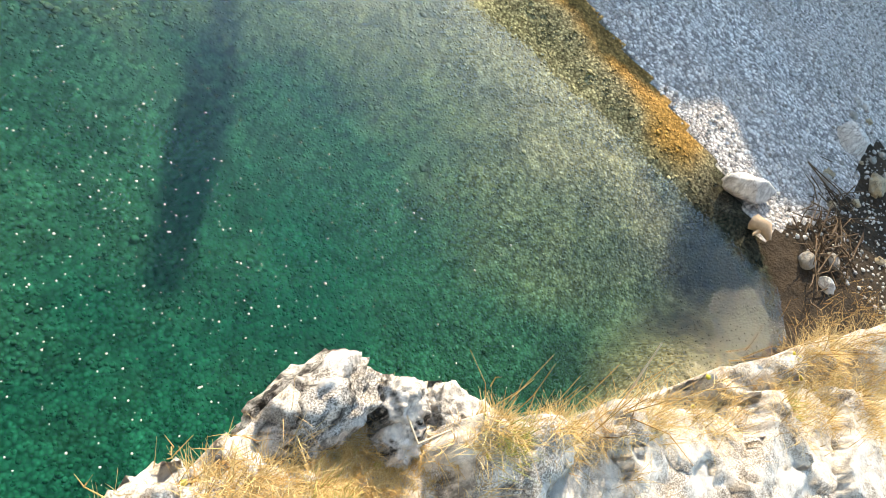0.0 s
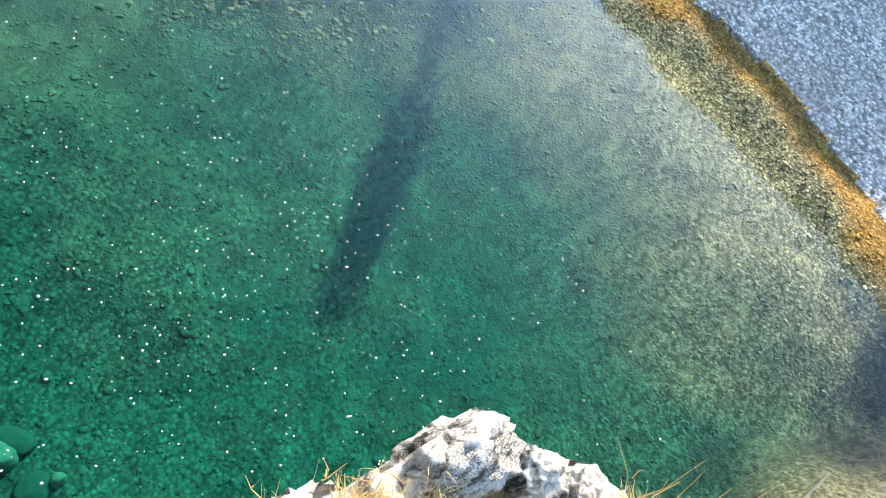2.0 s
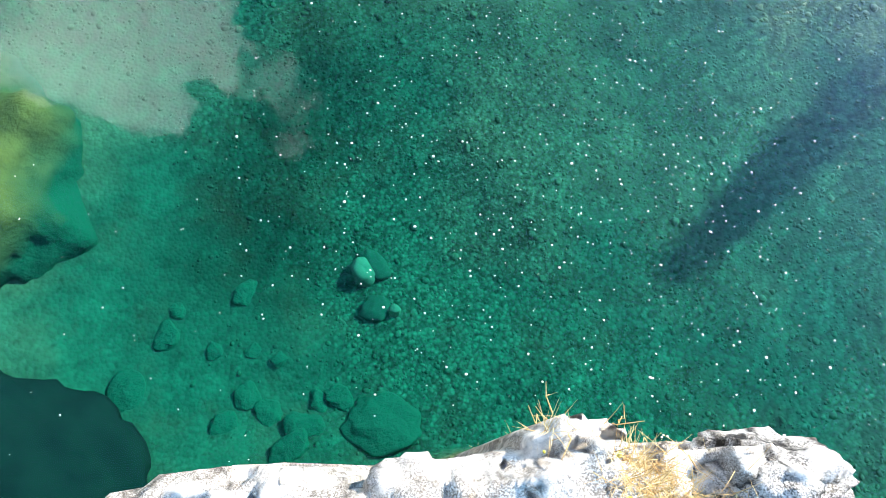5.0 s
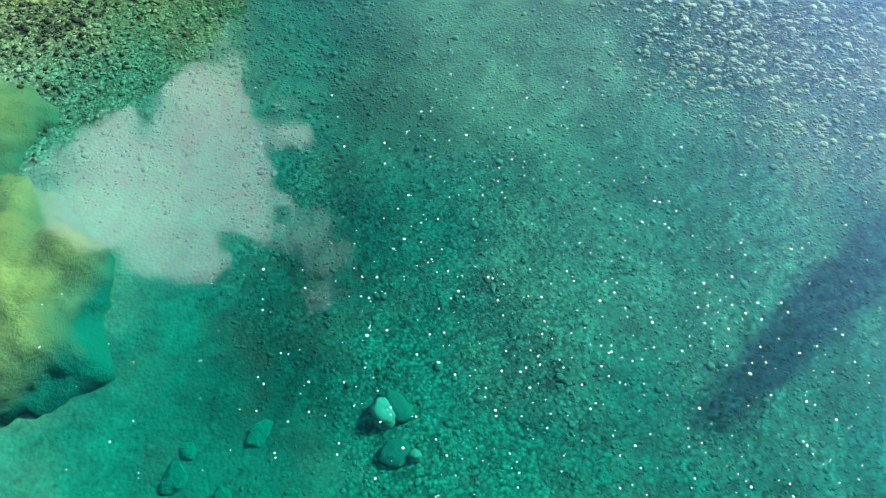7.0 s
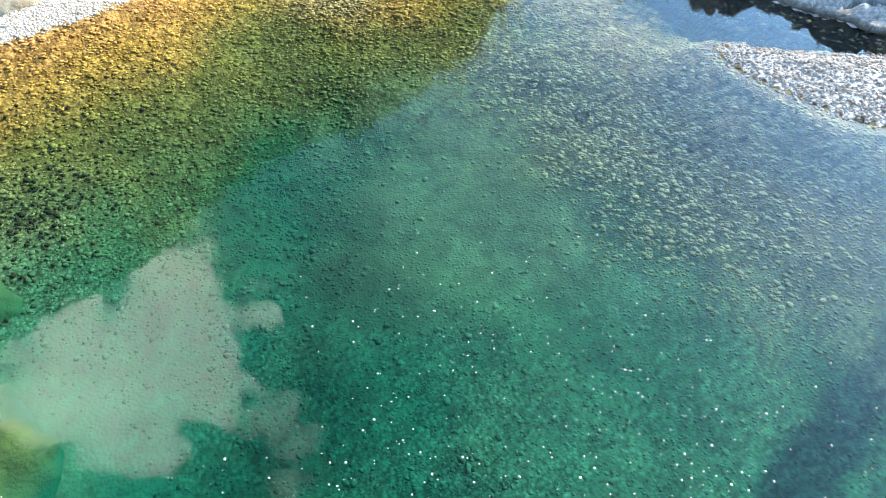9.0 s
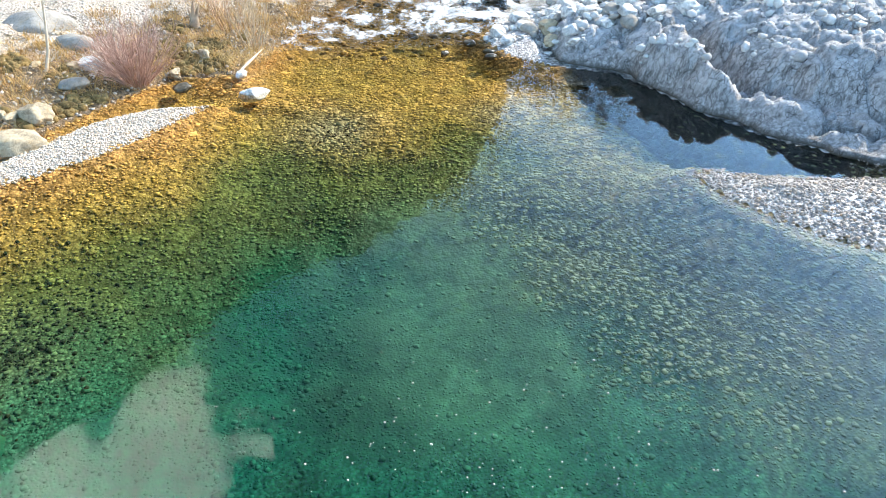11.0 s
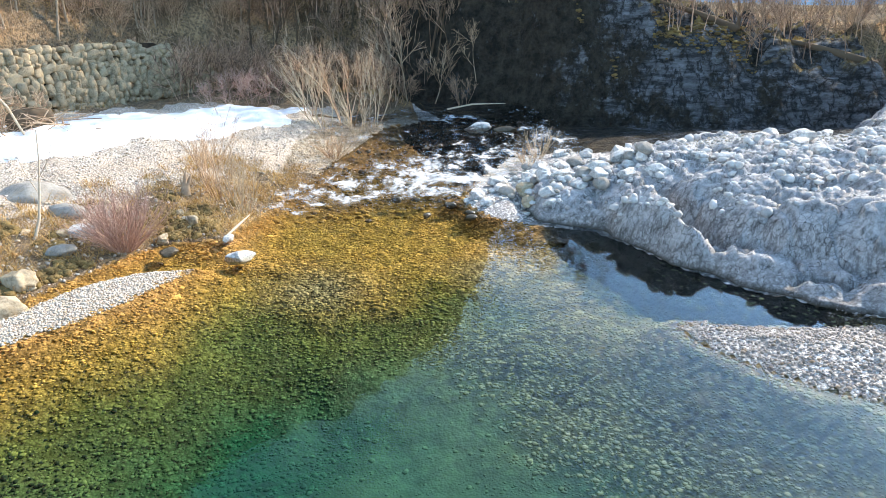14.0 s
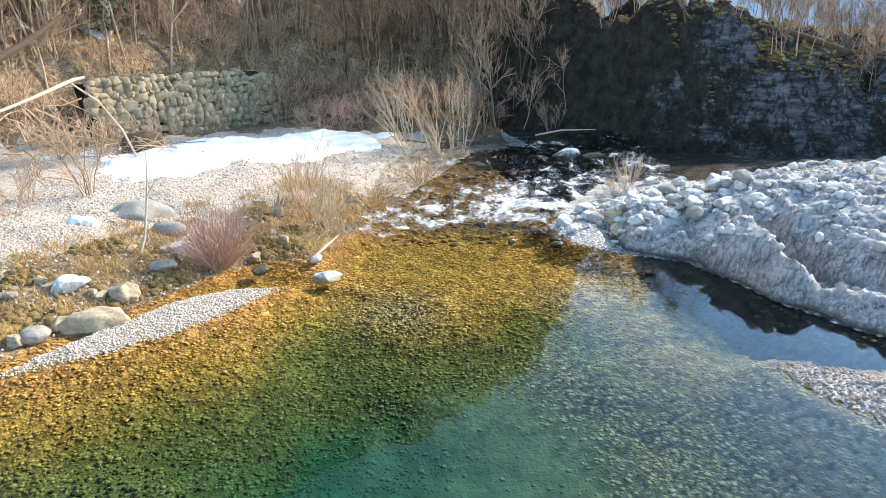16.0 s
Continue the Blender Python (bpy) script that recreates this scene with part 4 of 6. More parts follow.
Z = np.maximum(Z, -2.6)
ledge_xyz = np.stack([X + wob[:, 0] * 0.3, Y + wob[:, 1] * 0.3, Z], 1)
thing("ledge_rock", make_mesh("ledge_rock", ledge_xyz, grid_faces(len(lx), len(ly)), M_LIME), "sunlit pale limestone ledge above the pool", "rock ledge", "structure")
LEDGE_Z = Z.reshape(len(ly), len(lx))


def ledge_at(x, y):
    i = np.clip(np.searchsorted(lx, x), 0, len(lx) - 1)
    j = np.clip(np.searchsorted(ly, y), 0, len(ly) - 1)
    return LEDGE_Z[j, i]


# humps of pitted limestone on the ledge's rim
def hump(seed, at, size, turn, label):
    v, f = rock_shape(seed, (1, 1, 1), 0.25, 0.10, True)
    p = v * 1.0
    r = 1 + 0.12 * fbm(p + seed, 2.6, 6, 0.65, seed) - 0.05 * step(vnoise(p + seed, 7.0, seed + 5), 0.2, 0.6) - 0.10 * np.exp(-np.abs(vnoise(p * (1, 1, 0.45) + seed, 4.0, seed + 3)) / 0.10) * step(-p[:, 1] + 0.3 * p[:, 2], -0.3, 0.4)
    me = make_mesh("limestone_hump", v * r[:, None] * np.asarray(size), f, M_KARST)
    return thing("limestone_hump", me, label, "rock", at=pose(*at, 0, 0, turn))


hump(3, (1.11, -0.09, 4.15), (0.29, 0.18, 0.24), -14, "pitted grey limestone hump on the ledge rim")
hump(5, (1.36, -0.32, 4.12), (0.15, 0.13, 0.21), -40, "small pitted limestone knob on the ledge rim")
hump(9, (1.52, -0.54, 4.10), (0.13, 0.18, 0.17), -20, "rounded limestone knob beside dry grass")
hump(12, (1.30, -0.40, 4.10), (0.12, 0.13, 0.17), 10, "low pitted limestone knob among dry grass")


# snow that lies on the left gravel bank
SNOW = [(-14.5, 27.6), (-11.6, 24.6), (-10.3, 25.2), (-8.7, 28.0), (-5.5, 29.2), (-2.9, 33.2), (-2.6, 36.4), (-6.6, 35.6), (-10.4, 34.4), (-13.1, 32.6), (-16.5, 30.3)]
sx, sy = axis_steps((-18, -1, 0.12)), axis_steps((23, 38, 0.12))
X, Y = [a.ravel() for a in np.meshgrid(sx, sy)]
d = edge_distance(X, Y, SNOW) + 0.45 * fbm(flat(X, Y), 0.7, 4, 0.6, seed=61)
Z = ground_at(X, Y) + np.where(d > -0.4, 0.16 * step(d, -0.02, 0.9) - 0.03 + 0.03 * fbm(flat(X, Y), 1.2, 3, seed=62), -0.4)
F = grid_faces(len(sx), len(sy))
v, f, _ = keep_faces(np.stack([X, Y, Z], 1), F, d[F].max(1) > -0.5, {})
thing("snow_patch", make_mesh("snow_patch", v, f, M_SNOW), "old melting snow on a gravel bank", "snow")


for cx, cy, rx_, ry_ in ((-15.4, 31.4, 1.3, 0.45), (-11.2, 20.3, 0.5, 0.3), (-18.2, 37.4, 0.7, 0.4), (-17.2, 29.6, 0.8, 0.3)):
    ux, uy = axis_steps((-1.3, 1.3, 0.06)), axis_steps((-1.3, 1.3, 0.06))
    U, V = [a.ravel() for a in np.meshgrid(ux, uy)]
    d = 1 - np.hypot(U, V) + 0.3 * fbm(flat(U + cx, V + cy), 1.7, 4, seed=64)
    F = grid_faces(len(ux), len(uy))
    xs, ys = cx + U * rx_, cy + V * ry_
    v, f, _ = keep_faces(np.stack([xs, ys, ground_at(xs, ys) + 0.16 * step(d, -0.02, 0.5) - 0.03], 1), F, d[F].max(1) > -0.05, {})
    thing("snow_patch", make_mesh("snow_patch", v, f, M_SNOW), "small remnant of snow among dead wood", "snow")


# retaining wall of rough stones
def stone_meshes(material, seeds, angular=0.8):
    out = []
    for s in seeds:
        rng = np.random.default_rng(s)
        v, f = ball(2)
        v = np.sign(v) * np.abs(v) ** 0.5
        for _ in range(6):
            n = rng.normal(size=3)
            n /= np.linalg.norm(n)
            v -= np.maximum(v @ n - rng.uniform(0.7, 0.95), 0)[:, None] * n
        v = v * (1 + 0.05 * rng.normal(size=len(v)))[:, None]
        out.append(make_mesh("stone", v, f, material, True))
    return out


def stone_wall(name, a, b, z0, top, course, material, label, seed, backing, batter=0.06):
    """A dry wall from a to b: a rough core and a face of single stones laid in uneven courses."""
    rng = np.random.default_rng(seed)
    a, b = Vector(a), Vector(b)
    run = (b - a).length
    way = (b - a).normalized()
    wall = tagged(new(name), label, "stone wall", "", "structure")
    wall.matrix_world = Matrix.Translation((a.x, a.y, z0)) @ Matrix.Rotation(math.atan2(way.y, way.x), 4, "Z")
    n = max(int(run / 0.25), 4)
    core_v, core_f = [], []
    for i in range(n + 1):
        u = run * i / n
        h = top(u / run)
        core_v += [(u, 0.06, -0.8), (u, 0.08 + h * batter, h - 0.45), (u, 0.9 + h * batter, h - 0.45), (u, 0.9, -0.8)]
    for i in range(n):
        k = 4 * i
        core_f += [(k + j, k + 4 + j, k + 4 + (j + 1) % 4, k + (j + 1) % 4) for j in range(4)]
    part("wall_core", make_mesh("wall_core", core_v, core_f, backing, False), wall, "dark joints and rubble")
    shapes = stone_meshes(material, range(seed, seed + 7))
    z, count = -0.15, 0
    while z < top(0.4) + 0.2 and count < 320:
        h = course * rng.uniform(0.75, 1.25)
        u = -rng.uniform(0, course)
        while u < run and count < 320:
            w = course * rng.uniform(0.7, 1.3) * (1 + 0.8 * (rng.uniform() < 0.22))
            c = u + w / 2
            hh = h * rng.uniform(0.75, 1.3) * (1.35 if w > course * 1.1 else 1.0)
            if 0 <= c <= run and z + hh * 0.8 < top(c / run):
                m = Matrix.LocRotScale((c, z * batter - 0.02 + rng.uniform(-0.05, 0.05), z + h / 2 + rng.uniform(-0.2, 0.2) * course),
                                       Euler((rng.uniform(-0.3, 0.3), rng.uniform(-0.35, 0.35), rng.uniform(-0.3, 0.3))), (w * 0.64, 0.26 * rng.uniform(0.7, 1.4), hh * 0.63))
                part("stone", shapes[count % 7], wall, at=m)
                count += 1
            u += w
        z += h
    return wall


stone_wall("wall_retaining", (-16.3, 32.5, 0), (-7.6, 43.9, 0), 1.5, lambda t: 3.6 - 0.25 * abs(t - 0.45) - 2.6 * max(t - 0.72, 0) / 0.28, 0.34,
           M_WALL, "old retaining wall of rough grey-brown stones", 70, M_DIRT, 0.3)
stone_wall("wall_low", (28.6, -1.4, 0), (23.0, -8.6, 0), 0.55, lambda t: 0.85, 0.36, M_WALL, "low dry stone wall along the gravel bank", 80, M_SOIL)

# paved slope above the low wall
px, py = axis_steps((0, 10.5, 0.09)), axis_steps((0.1, 6.5, 0.09))
U, V = [a.ravel() for a in np.meshgrid(px, py)]
f1, f2, own = worley(flat(U, V) * (1, 1.5, 1), 1.6, 91)
hh = 1.30 + V * 0.22 + 0.05 * (own - 0.5) - 0.06 * np.exp(-(f2 - f1) / 0.05)
wa = math.atan2(-7.2, -5.6)
paved = thing("pavement_ramp", make_mesh("pavement_ramp", np.stack([U, V, hh], 1), grid_faces(len(px), len(py)), M_BOULDER), "sloping ramp paved with grey stone slabs", "pavement", "structure",
              at=Matrix.Translation((29.2, -0.6, 0)) @ Matrix.Rotation(wa, 4, "Z"))


# far mountainside, its blue distance haze put in as a glowing colour
def far_mountain():
    k = Nodes("haze_glow")
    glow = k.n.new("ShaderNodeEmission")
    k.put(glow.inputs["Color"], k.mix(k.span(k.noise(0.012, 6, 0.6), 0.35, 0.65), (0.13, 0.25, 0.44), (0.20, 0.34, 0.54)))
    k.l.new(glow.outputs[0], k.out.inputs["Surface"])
    az = np.radians(np.linspace(5, 75, 90))
    rows = np.linspace(0, 1, 12)
    A, H = [a.ravel() for a in np.meshgrid(az, rows)]
    top = 62 + 16 * fbm(np.stack([A * 6, 0 * A, 0 * A], 1), 1.0, 5, seed=99)
    v = np.stack([np.sin(A) * (300 + 120 * H), np.cos(A) * (300 + 120 * H), -8 + top * H], 1)
    return thing("backdrop_mountain", make_mesh("backdrop_mountain", v, grid_faces(len(az), len(rows)), k.mat), "distant mountainside, its blue haze put in as glow", "mountain", "structure")


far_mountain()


# the steep wooded mountain over the left bank
def near_mountain():
    az = np.linspace(-85, 13.5, 240)
    rows = np.linspace(0, 1, 40)
    A, H = [a.ravel() for a in np.meshgrid(az, rows)]
    el = np.interp(A, [-85, -40, -31, -24, -17, -10.5, -3, 3.8, 7.2, 8.7, 9.8, 11.6, 12.3, 13.5], [40, 40.3, 39.6, 38.1, 35.1, 33.0, 32.0, 28.4, 26.4, 24.6, 22.6, 19.2, 8.0, 1.0])
    R = 95 + 150 * H
    p = np.stack([A * 0.35, H * 12, 0 * A], 1)
    top = (245 + 6.4) * np.tan(np.radians(el)) + 1.6 * fbm(p * (3, 0, 0), 1.0, 4, seed=122)
    z = top * H + 5 * fbm(p, 0.6, 4, seed=121) * H * (1 - H)
    v = np.stack([np.sin(np.radians(A)) * R, np.cos(np.radians(A)) * R, z], 1)
    return thing("backdrop_wooded_mountain", make_mesh("backdrop_wooded_mountain", v, grid_faces(len(az), len(rows)), M_WOODED), "steep brown mountainside of leafless woodland", "mountain", "structure")


near_mountain()

# ---- stones in and beside the water ----
def scatter_on(mask_fn, box, count, seed):
    """Random places within box = (x0, x1, y0, y1) that mask_fn keeps, with a chance that it gives."""
    rng = np.random.default_rng(seed)
    x, y = rng.uniform(box[0], box[1], count), rng.uniform(box[2], box[3], count)
    k = mask_fn(x, y) > rng.uniform(0, 1, count)
    return x[k], y[k], rng


def stones(name, mask_fn, box, count, sizes, mat, label, seed, with_algae=False, sink=0.25, zfn=ground_at, flatten=0.75):
    x, y, rng = scatter_on(mask_fn, box, count, seed)
    r = sizes[0] + (sizes[1] - sizes[0]) * rng.uniform(0, 1, len(x)) ** 2.2
    z = zfn(x, y)
    v, f = pebbles(np.stack([x, y, z + r * sink], 1), r, seed, flatten)
    a = {key: np.repeat(m, len(BALL1[0])) for key, m in bed_maps(x, y).items()} if with_algae else None
    return thing(name, make_mesh(name, v, f, mat, True, a), label, "stones", "stuff")


def in_pool(x, y):
    return (edge_distance(x, y, SHORE) > 0.05) * (bar_height(x, y) < -0.02) * 1.0


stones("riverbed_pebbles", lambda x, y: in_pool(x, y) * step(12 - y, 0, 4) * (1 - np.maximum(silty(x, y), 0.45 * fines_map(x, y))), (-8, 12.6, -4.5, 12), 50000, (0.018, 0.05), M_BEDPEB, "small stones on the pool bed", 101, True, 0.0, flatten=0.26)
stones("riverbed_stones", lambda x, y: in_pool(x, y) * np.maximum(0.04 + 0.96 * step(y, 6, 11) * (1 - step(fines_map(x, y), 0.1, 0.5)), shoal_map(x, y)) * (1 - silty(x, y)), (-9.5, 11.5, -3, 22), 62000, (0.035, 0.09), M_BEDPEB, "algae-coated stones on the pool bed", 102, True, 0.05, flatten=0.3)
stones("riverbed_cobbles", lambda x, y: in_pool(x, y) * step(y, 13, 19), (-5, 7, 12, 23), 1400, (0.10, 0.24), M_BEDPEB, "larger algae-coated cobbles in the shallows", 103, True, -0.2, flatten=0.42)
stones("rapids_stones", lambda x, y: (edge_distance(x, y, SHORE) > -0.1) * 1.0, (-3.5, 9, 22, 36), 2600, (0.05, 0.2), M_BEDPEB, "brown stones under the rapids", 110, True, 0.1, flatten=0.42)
stones("white_pebbles", lambda x, y: (bar_height(x, y) > -0.03) * 1.0, (-9.5, -4, 12, 17.3), 15000, (0.018, 0.05), M_PEB_SUNLIT, "white river pebbles on a low bar", 104)
stones("bar_pebbles", lambda x, y: (edge_distance(x, y, SHORE) < 0.12) * step(-edge_distance(x, y, SHORE), 3.2, 0.2) * 1.0 * (y < 12.2), (6.3, 13.5, 5.5, 12.2), 14000, (0.02, 0.06), M_PEB_SHADED,
       "pale cobbles on the gravel spit", 105)
stones("bank_pebbles", lambda x, y: (edge_distance(x, y, SHORE) < 0.05) * (0.3 + 0.7 * step(x, 15, 22)), (11.5, 24, -8, 7), 42000, (0.015, 0.06), M_PEB_GREY, "loose grey pebbles on the gravel bank", 106)
stones("shore_pebbles", lambda x, y: (edge_distance(x, y, SHORE) < 0.05) * (y > 11.5) * (x < 3) * 1.0, (-15, 2, 12, 34), 14000, (0.02, 0.075), M_PEB_SUNLIT, "pale pebbles on the river bank", 107)
stones("outcrop_rubble", lambda x, y: (outcrop_at(x, y) > 1.0 - 0.6 * (x < 7.5)) * (0.15 + 0.85 * step(fbm(flat(x, y), 0.8, 3, seed=79), -0.2, 0.35)) * step(np.hypot((x - 14.5) / 3.9, (y - 22.2) / 1.5), 0.8, 1.1), (5.5, 22, 14.5, 27.5), 4200, (0.05, 0.24), M_PEB_BLOCK,
       "broken white limestone rubble on the outcrop", 109, zfn=lambda x, y: outcrop_at(x, y))
stones("outcrop_pebbles", lambda x, y: step(1.25 - np.hypot((x - 14.5) / 3.9, (y - 22.2) / 1.5), 0, 0.4), (9, 20, 19, 25.5), 3500, (0.03, 0.09), M_PEB_WHITE, "gravel in a hollow of the outcrop", 108, zfn=lambda x, y: outcrop_at(x, y))

ROUND = [make_mesh("boulder", *rock_shape(200 + i, (1, 0.85, 0.62), 0.15, 0.10), M_BOULDER) for i in range(4)]
BLOCK = [make_mesh("boulder", *rock_shape(220 + i, (1, 0.8, 0.65), 0.8, 0.12), M_LIME_DRY) for i in range(5)]
WARM = [make_mesh("boulder", *rock_shape(240 + i, (1, 0.8, 0.65), 0.9, 0.2), M_BROWN) for i in range(3)]
PALE = [make_mesh("boulder", *rock_shape(260 + i, (1, 0.82, 0.6), 0.6, 0.16), M_LIME_DRY) for i in range(3)]

WET = [make_mesh("boulder", *rock_shape(280 + i, (1, 0.85, 0.6), 0.4, 0.12), M_WETSTONE) for i in range(3)]


def boulder(me, x, y, size, label, turn=0.0, z=None, sink=0.35, group="", tilt=0.0):
    s = size if isinstance(size, tuple) else (size, size, size)
    base = float(ground_at(x, y)[0]) if z is None else z
    ob = tagged(new("boulder", me), label, "boulder", group)
    ob.matrix_world = Matrix.LocRotScale((x, y, base + s[2] * 0.6 * (1 - sink) * 0.7), Euler((tilt, tilt * 0.5, radians(turn))), s)
    return ob


# left bank
boulder(ROUND[0], -10.1, 21.7, (1.12, 0.85, 0.95), "large rounded grey boulder on the river bank", 15, 0.55)
boulder(WARM[0], -8.35, 14.75, (0.75, 0.55, 0.62), "angular pale ochre boulder above the gravel bar", 20)
boulder(WARM[1], -8.3, 16.3, (0.52, 0.42, 0.45), "angular ochre-grey boulder among moss", -30)
boulder(BLOCK[0], -9.7, 16.4, (0.55, 0.4, 0.42), "pale broken rock on the bank", 40)
boulder(BLOCK[1], -7.9, 19.4, (0.5, 0.4, 0.4), "pale broken rock beside a red bush", 10)
boulder(ROUND[1], -9.3, 14.0, 0.34, "grey stone at the bank's foot", 60)
boulder(ROUND[2], -8.7, 20.6, (0.6, 0.42, 0.45), "grey rounded boulder on the bank", -10)
boulder(BLOCK[2], -3.3, 17.9, (0.46, 0.36, 0.30), "white stone standing in shallow water", 10, -0.15)
boulder(PALE[1], -3.85, 19.3, (0.2, 0.17, 0.2), "small white stone at the water's edge", 50, 0.0)
boulder(WET[0], -5.3, 18.4, (0.3, 0.24, 0.26), "dark wet stone in shallow water", 30, -0.05)
boulder(BLOCK[3], 6.1, 32.4, (0.75, 0.5, 0.42), "long grey rock in the rapids", 10, 0.62)
boulder(WET[1], 7.2, 31.2, (0.6, 0.35, 0.3), "low dark wet rock beside the rapids", -20, 0.7)
rng = np.random.default_rng(5)
for i in range(26):
    x, y = rng.uniform(-2.6, 4.5), rng.uniform(20.2, 31.0)
    if edge_distance(np.array([x]), np.array([y]), SHORE)[0] > 0.15:
        s = rng.uniform(0.09, 0.22)
        boulder(WET[i % 3], x, y, (s * 1.3, s, s), "wet brown stone breaking the rapids", rng.uniform(0, 180), 0.85 * float(step(np.array([y]), 21.0, 34.0)[0]) - 0.10, group="stones in the rapids")
# pile between the rapids and the outcrop
for i in range(190):
    x, y = rng.uniform(3.7, 9.5), rng.uniform(19.6, 26.5)
    if -edge_distance(np.array([x]), np.array([y]), SHORE)[0] < -0.05 or y > 21.5 + 1.0 * (x - 3.0) or y < 24.4 - 0.95 * (x - 3.5) - 2.6:
        continue
    s = 0.10 + 0.26 * rng.uniform() ** 2.5
    kind = (PALE, BLOCK, BLOCK, PALE, ROUND)[i % 5]
    boulder(kind[i % 3], x, y, (s * rng.uniform(1, 1.4), s, s), "pale limestone boulder heaped beside the rapids", rng.uniform(0, 180), float(outcrop_at(np.array([x]), np.array([y]))[0]), 0.25, "boulders beside the rapids", rng.uniform(-0.3, 0.3))
for i in range(150):
    x, y = rng.uniform(6.5, 22), rng.uniform(18.0, 27.5)
    z = float(outcrop_at(np.array([x]), np.array([y]))[0])
    if z < 0.9 or ((x - 14.5) / 3.4) ** 2 + ((y - 22.2) / 1.2) ** 2 < 1:
        continue
    s = 0.12 + 0.32 * rng.uniform() ** 3
    boulder((PALE, BLOCK)[i % 2][i % 3], x, y, (s * rng.uniform(1, 1.6), s, s * 0.9), "pale limestone block lying on the outcrop", rng.uniform(0, 180), z, 0.3, "blocks on the outcrop", rng.uniform(-0.25, 0.25))
boulder(WARM[2], 5.75, 21.6, (0.42, 0.36, 0.46), "angular buff boulder beside the rapids", 20, 0.35)
boulder(WARM[1], 5.55, 20.7, (0.36, 0.28, 0.3), "brown-pink boulder beside the rapids", 70, 0.2)
for i in range(80):
    x, y = rng.uniform(-11.5, -4.2), rng.uniform(13.6, 21.5)
    dd = -edge_distance(np.array([x]), np.array([y]), SHORE)[0]
    if not 0.15 < dd < 3.2 or abs(x + 6.55) + abs(y - 18.7) < 1.0:
        continue
    s = 0.07 + 0.22 * rng.uniform() ** 2
    boulder((WARM, WARM, ROUND, WARM)[i % 4][i % 3], x, y, (s * rng.uniform(1, 1.5), s, s), "weathered stone half buried in the bank", rng.uniform(0, 180), group="stones on the left bank")
# east bank
boulder(BLOCK[0], 15.5, -4.2, (0.58, 0.5, 0.6), "pale buff boulder lying on grey gravel", 20, 0.36)
boulder(BLOCK[2], 11.65, -2.95, (0.62, 0.32, 0.42), "wedge of white rock at the water's edge", -50, 0.1)
boulder(ROUND[0], 11.25, -4.5, (0.2, 0.18, 0.22), "round grey stone on dark soil", 0)
boulder(ROUND[1], 11.7, -4.9, 0.17, "round grey stone on dark soil", 40)
boulder(BLOCK[3], 11.1, -5.0, (0.2, 0.16, 0.2), "pale grey stone on dark soil", 80)
boulder(WARM[1], 14.0, -7.0, (0.5, 0.6, 0.62), "brown weathered boulder on the bank", 70)
boulder(PALE[2], 13.7, -7.9, (0.4, 0.55, 0.5), "pale weathered boulder on the bank", 30)
boulder(WARM[2], 12.6, -6.9, (0.5, 0.4, 0.4), "mossy buff boulder on the bank", 10)
boulder(BLOCK[4], 18.4, -7.2, (0.95, 0.6, 0.6), "flat pale slab of rock on gravel", -40)
boulder(BLOCK[1], 17.3, -7.9, (0.9, 0.65, 0.65), "pale block of rock on gravel", 15)
boulder(WARM[0], 16.0, -8.2, (0.6, 0.5, 0.6), "buff block of rock on gravel", 65)
boulder(WARM[2], 14.6, -5.1, (0.45, 0.22, 0.3), "low buff stone half sunk in gravel", 20)
boulder(WARM[1], 16.0, -5.7, (0.5, 0.3, 0.32), "low brown stone half sunk in gravel", -10)
rng = np.random.default_rng(15)
for i in range(46):
    x, y = rng.uniform(10.8, 17.5), rng.uniform(-8.6, -4.0)
    if edge_distance(np.array([x]), np.array([y]), SHORE)[0] < -0.3:
        s = rng.uniform(0.06, 0.17)
        boulder((ROUND, PALE, WARM)[i % 3][i % 3], x, y, s, "loose stone on the dark bank", rng.uniform(0, 180), group="stones on the dark bank")

# sunken rocks
def sunken(x, y, size, turn, algae_amount, label, seed, top=None, mat=None):
    v, f = rock_shape(seed, size, *((0.6, 0.2) if 306 < seed < 330 else (0.05, 0.14)), fine=size[0] > 1)
    if size[0] > 1:
        v = v * (1 + 0.07 * fbm(v + seed, 1.6, 5, 0.6, seed) + 0.02 * fbm(v + seed, 9.0, 3, 0.6, seed + 1))[:, None]
    me = make_mesh("boulder", v, f, mat or M_BED, True, {"algae": np.full(len(v), algae_amount)})
    z = float(ground_at(x, y)[0]) + size[2] * 0.35 if top is None else top - size[2]
    return thing("boulder", me, label, "boulder", at=pose(x, y, z, 0, 0, turn))


# sunken stones: the water's green tint is painted into these colours
M_PALEBED = plain("pale_sunken_stone", (0.008, 0.13, 0.085), (0.014, 0.16, 0.105), 9.0, spec=0.0)
M_DIMBED = plain("dim_sunken_stone", (0.002, 0.062, 0.040), (0.003, 0.078, 0.050), 3.0, spec=0.0)


def sunken_mat(name, top, low, z0, z1):
    """Rock under water; the water's green is painted into its colour with depth."""
    k = Nodes(name)
    col = k.mix(k.span(k.noise(1.4, 5, 0.7), 0.32, 0.68), top, tuple(c * 0.42 for c in top))
    col = k.mix(k.span(k.noise(9.0, 4, 0.7), 0.4, 0.7, 0.0, 0.5), col, tuple(c * 0.5 for c in top))
    deep = k.span(k.math("ADD", k.axis(2), k.math("MULTIPLY", k.noise(1.2, 4), 0.5)), z0 + 0.25, z1 + 0.25)
    return k.done(k.mix(deep, col, low), 1.0, k.noise(5.0, 6, 0.65), 0.8, 0.08, spec=0.0)


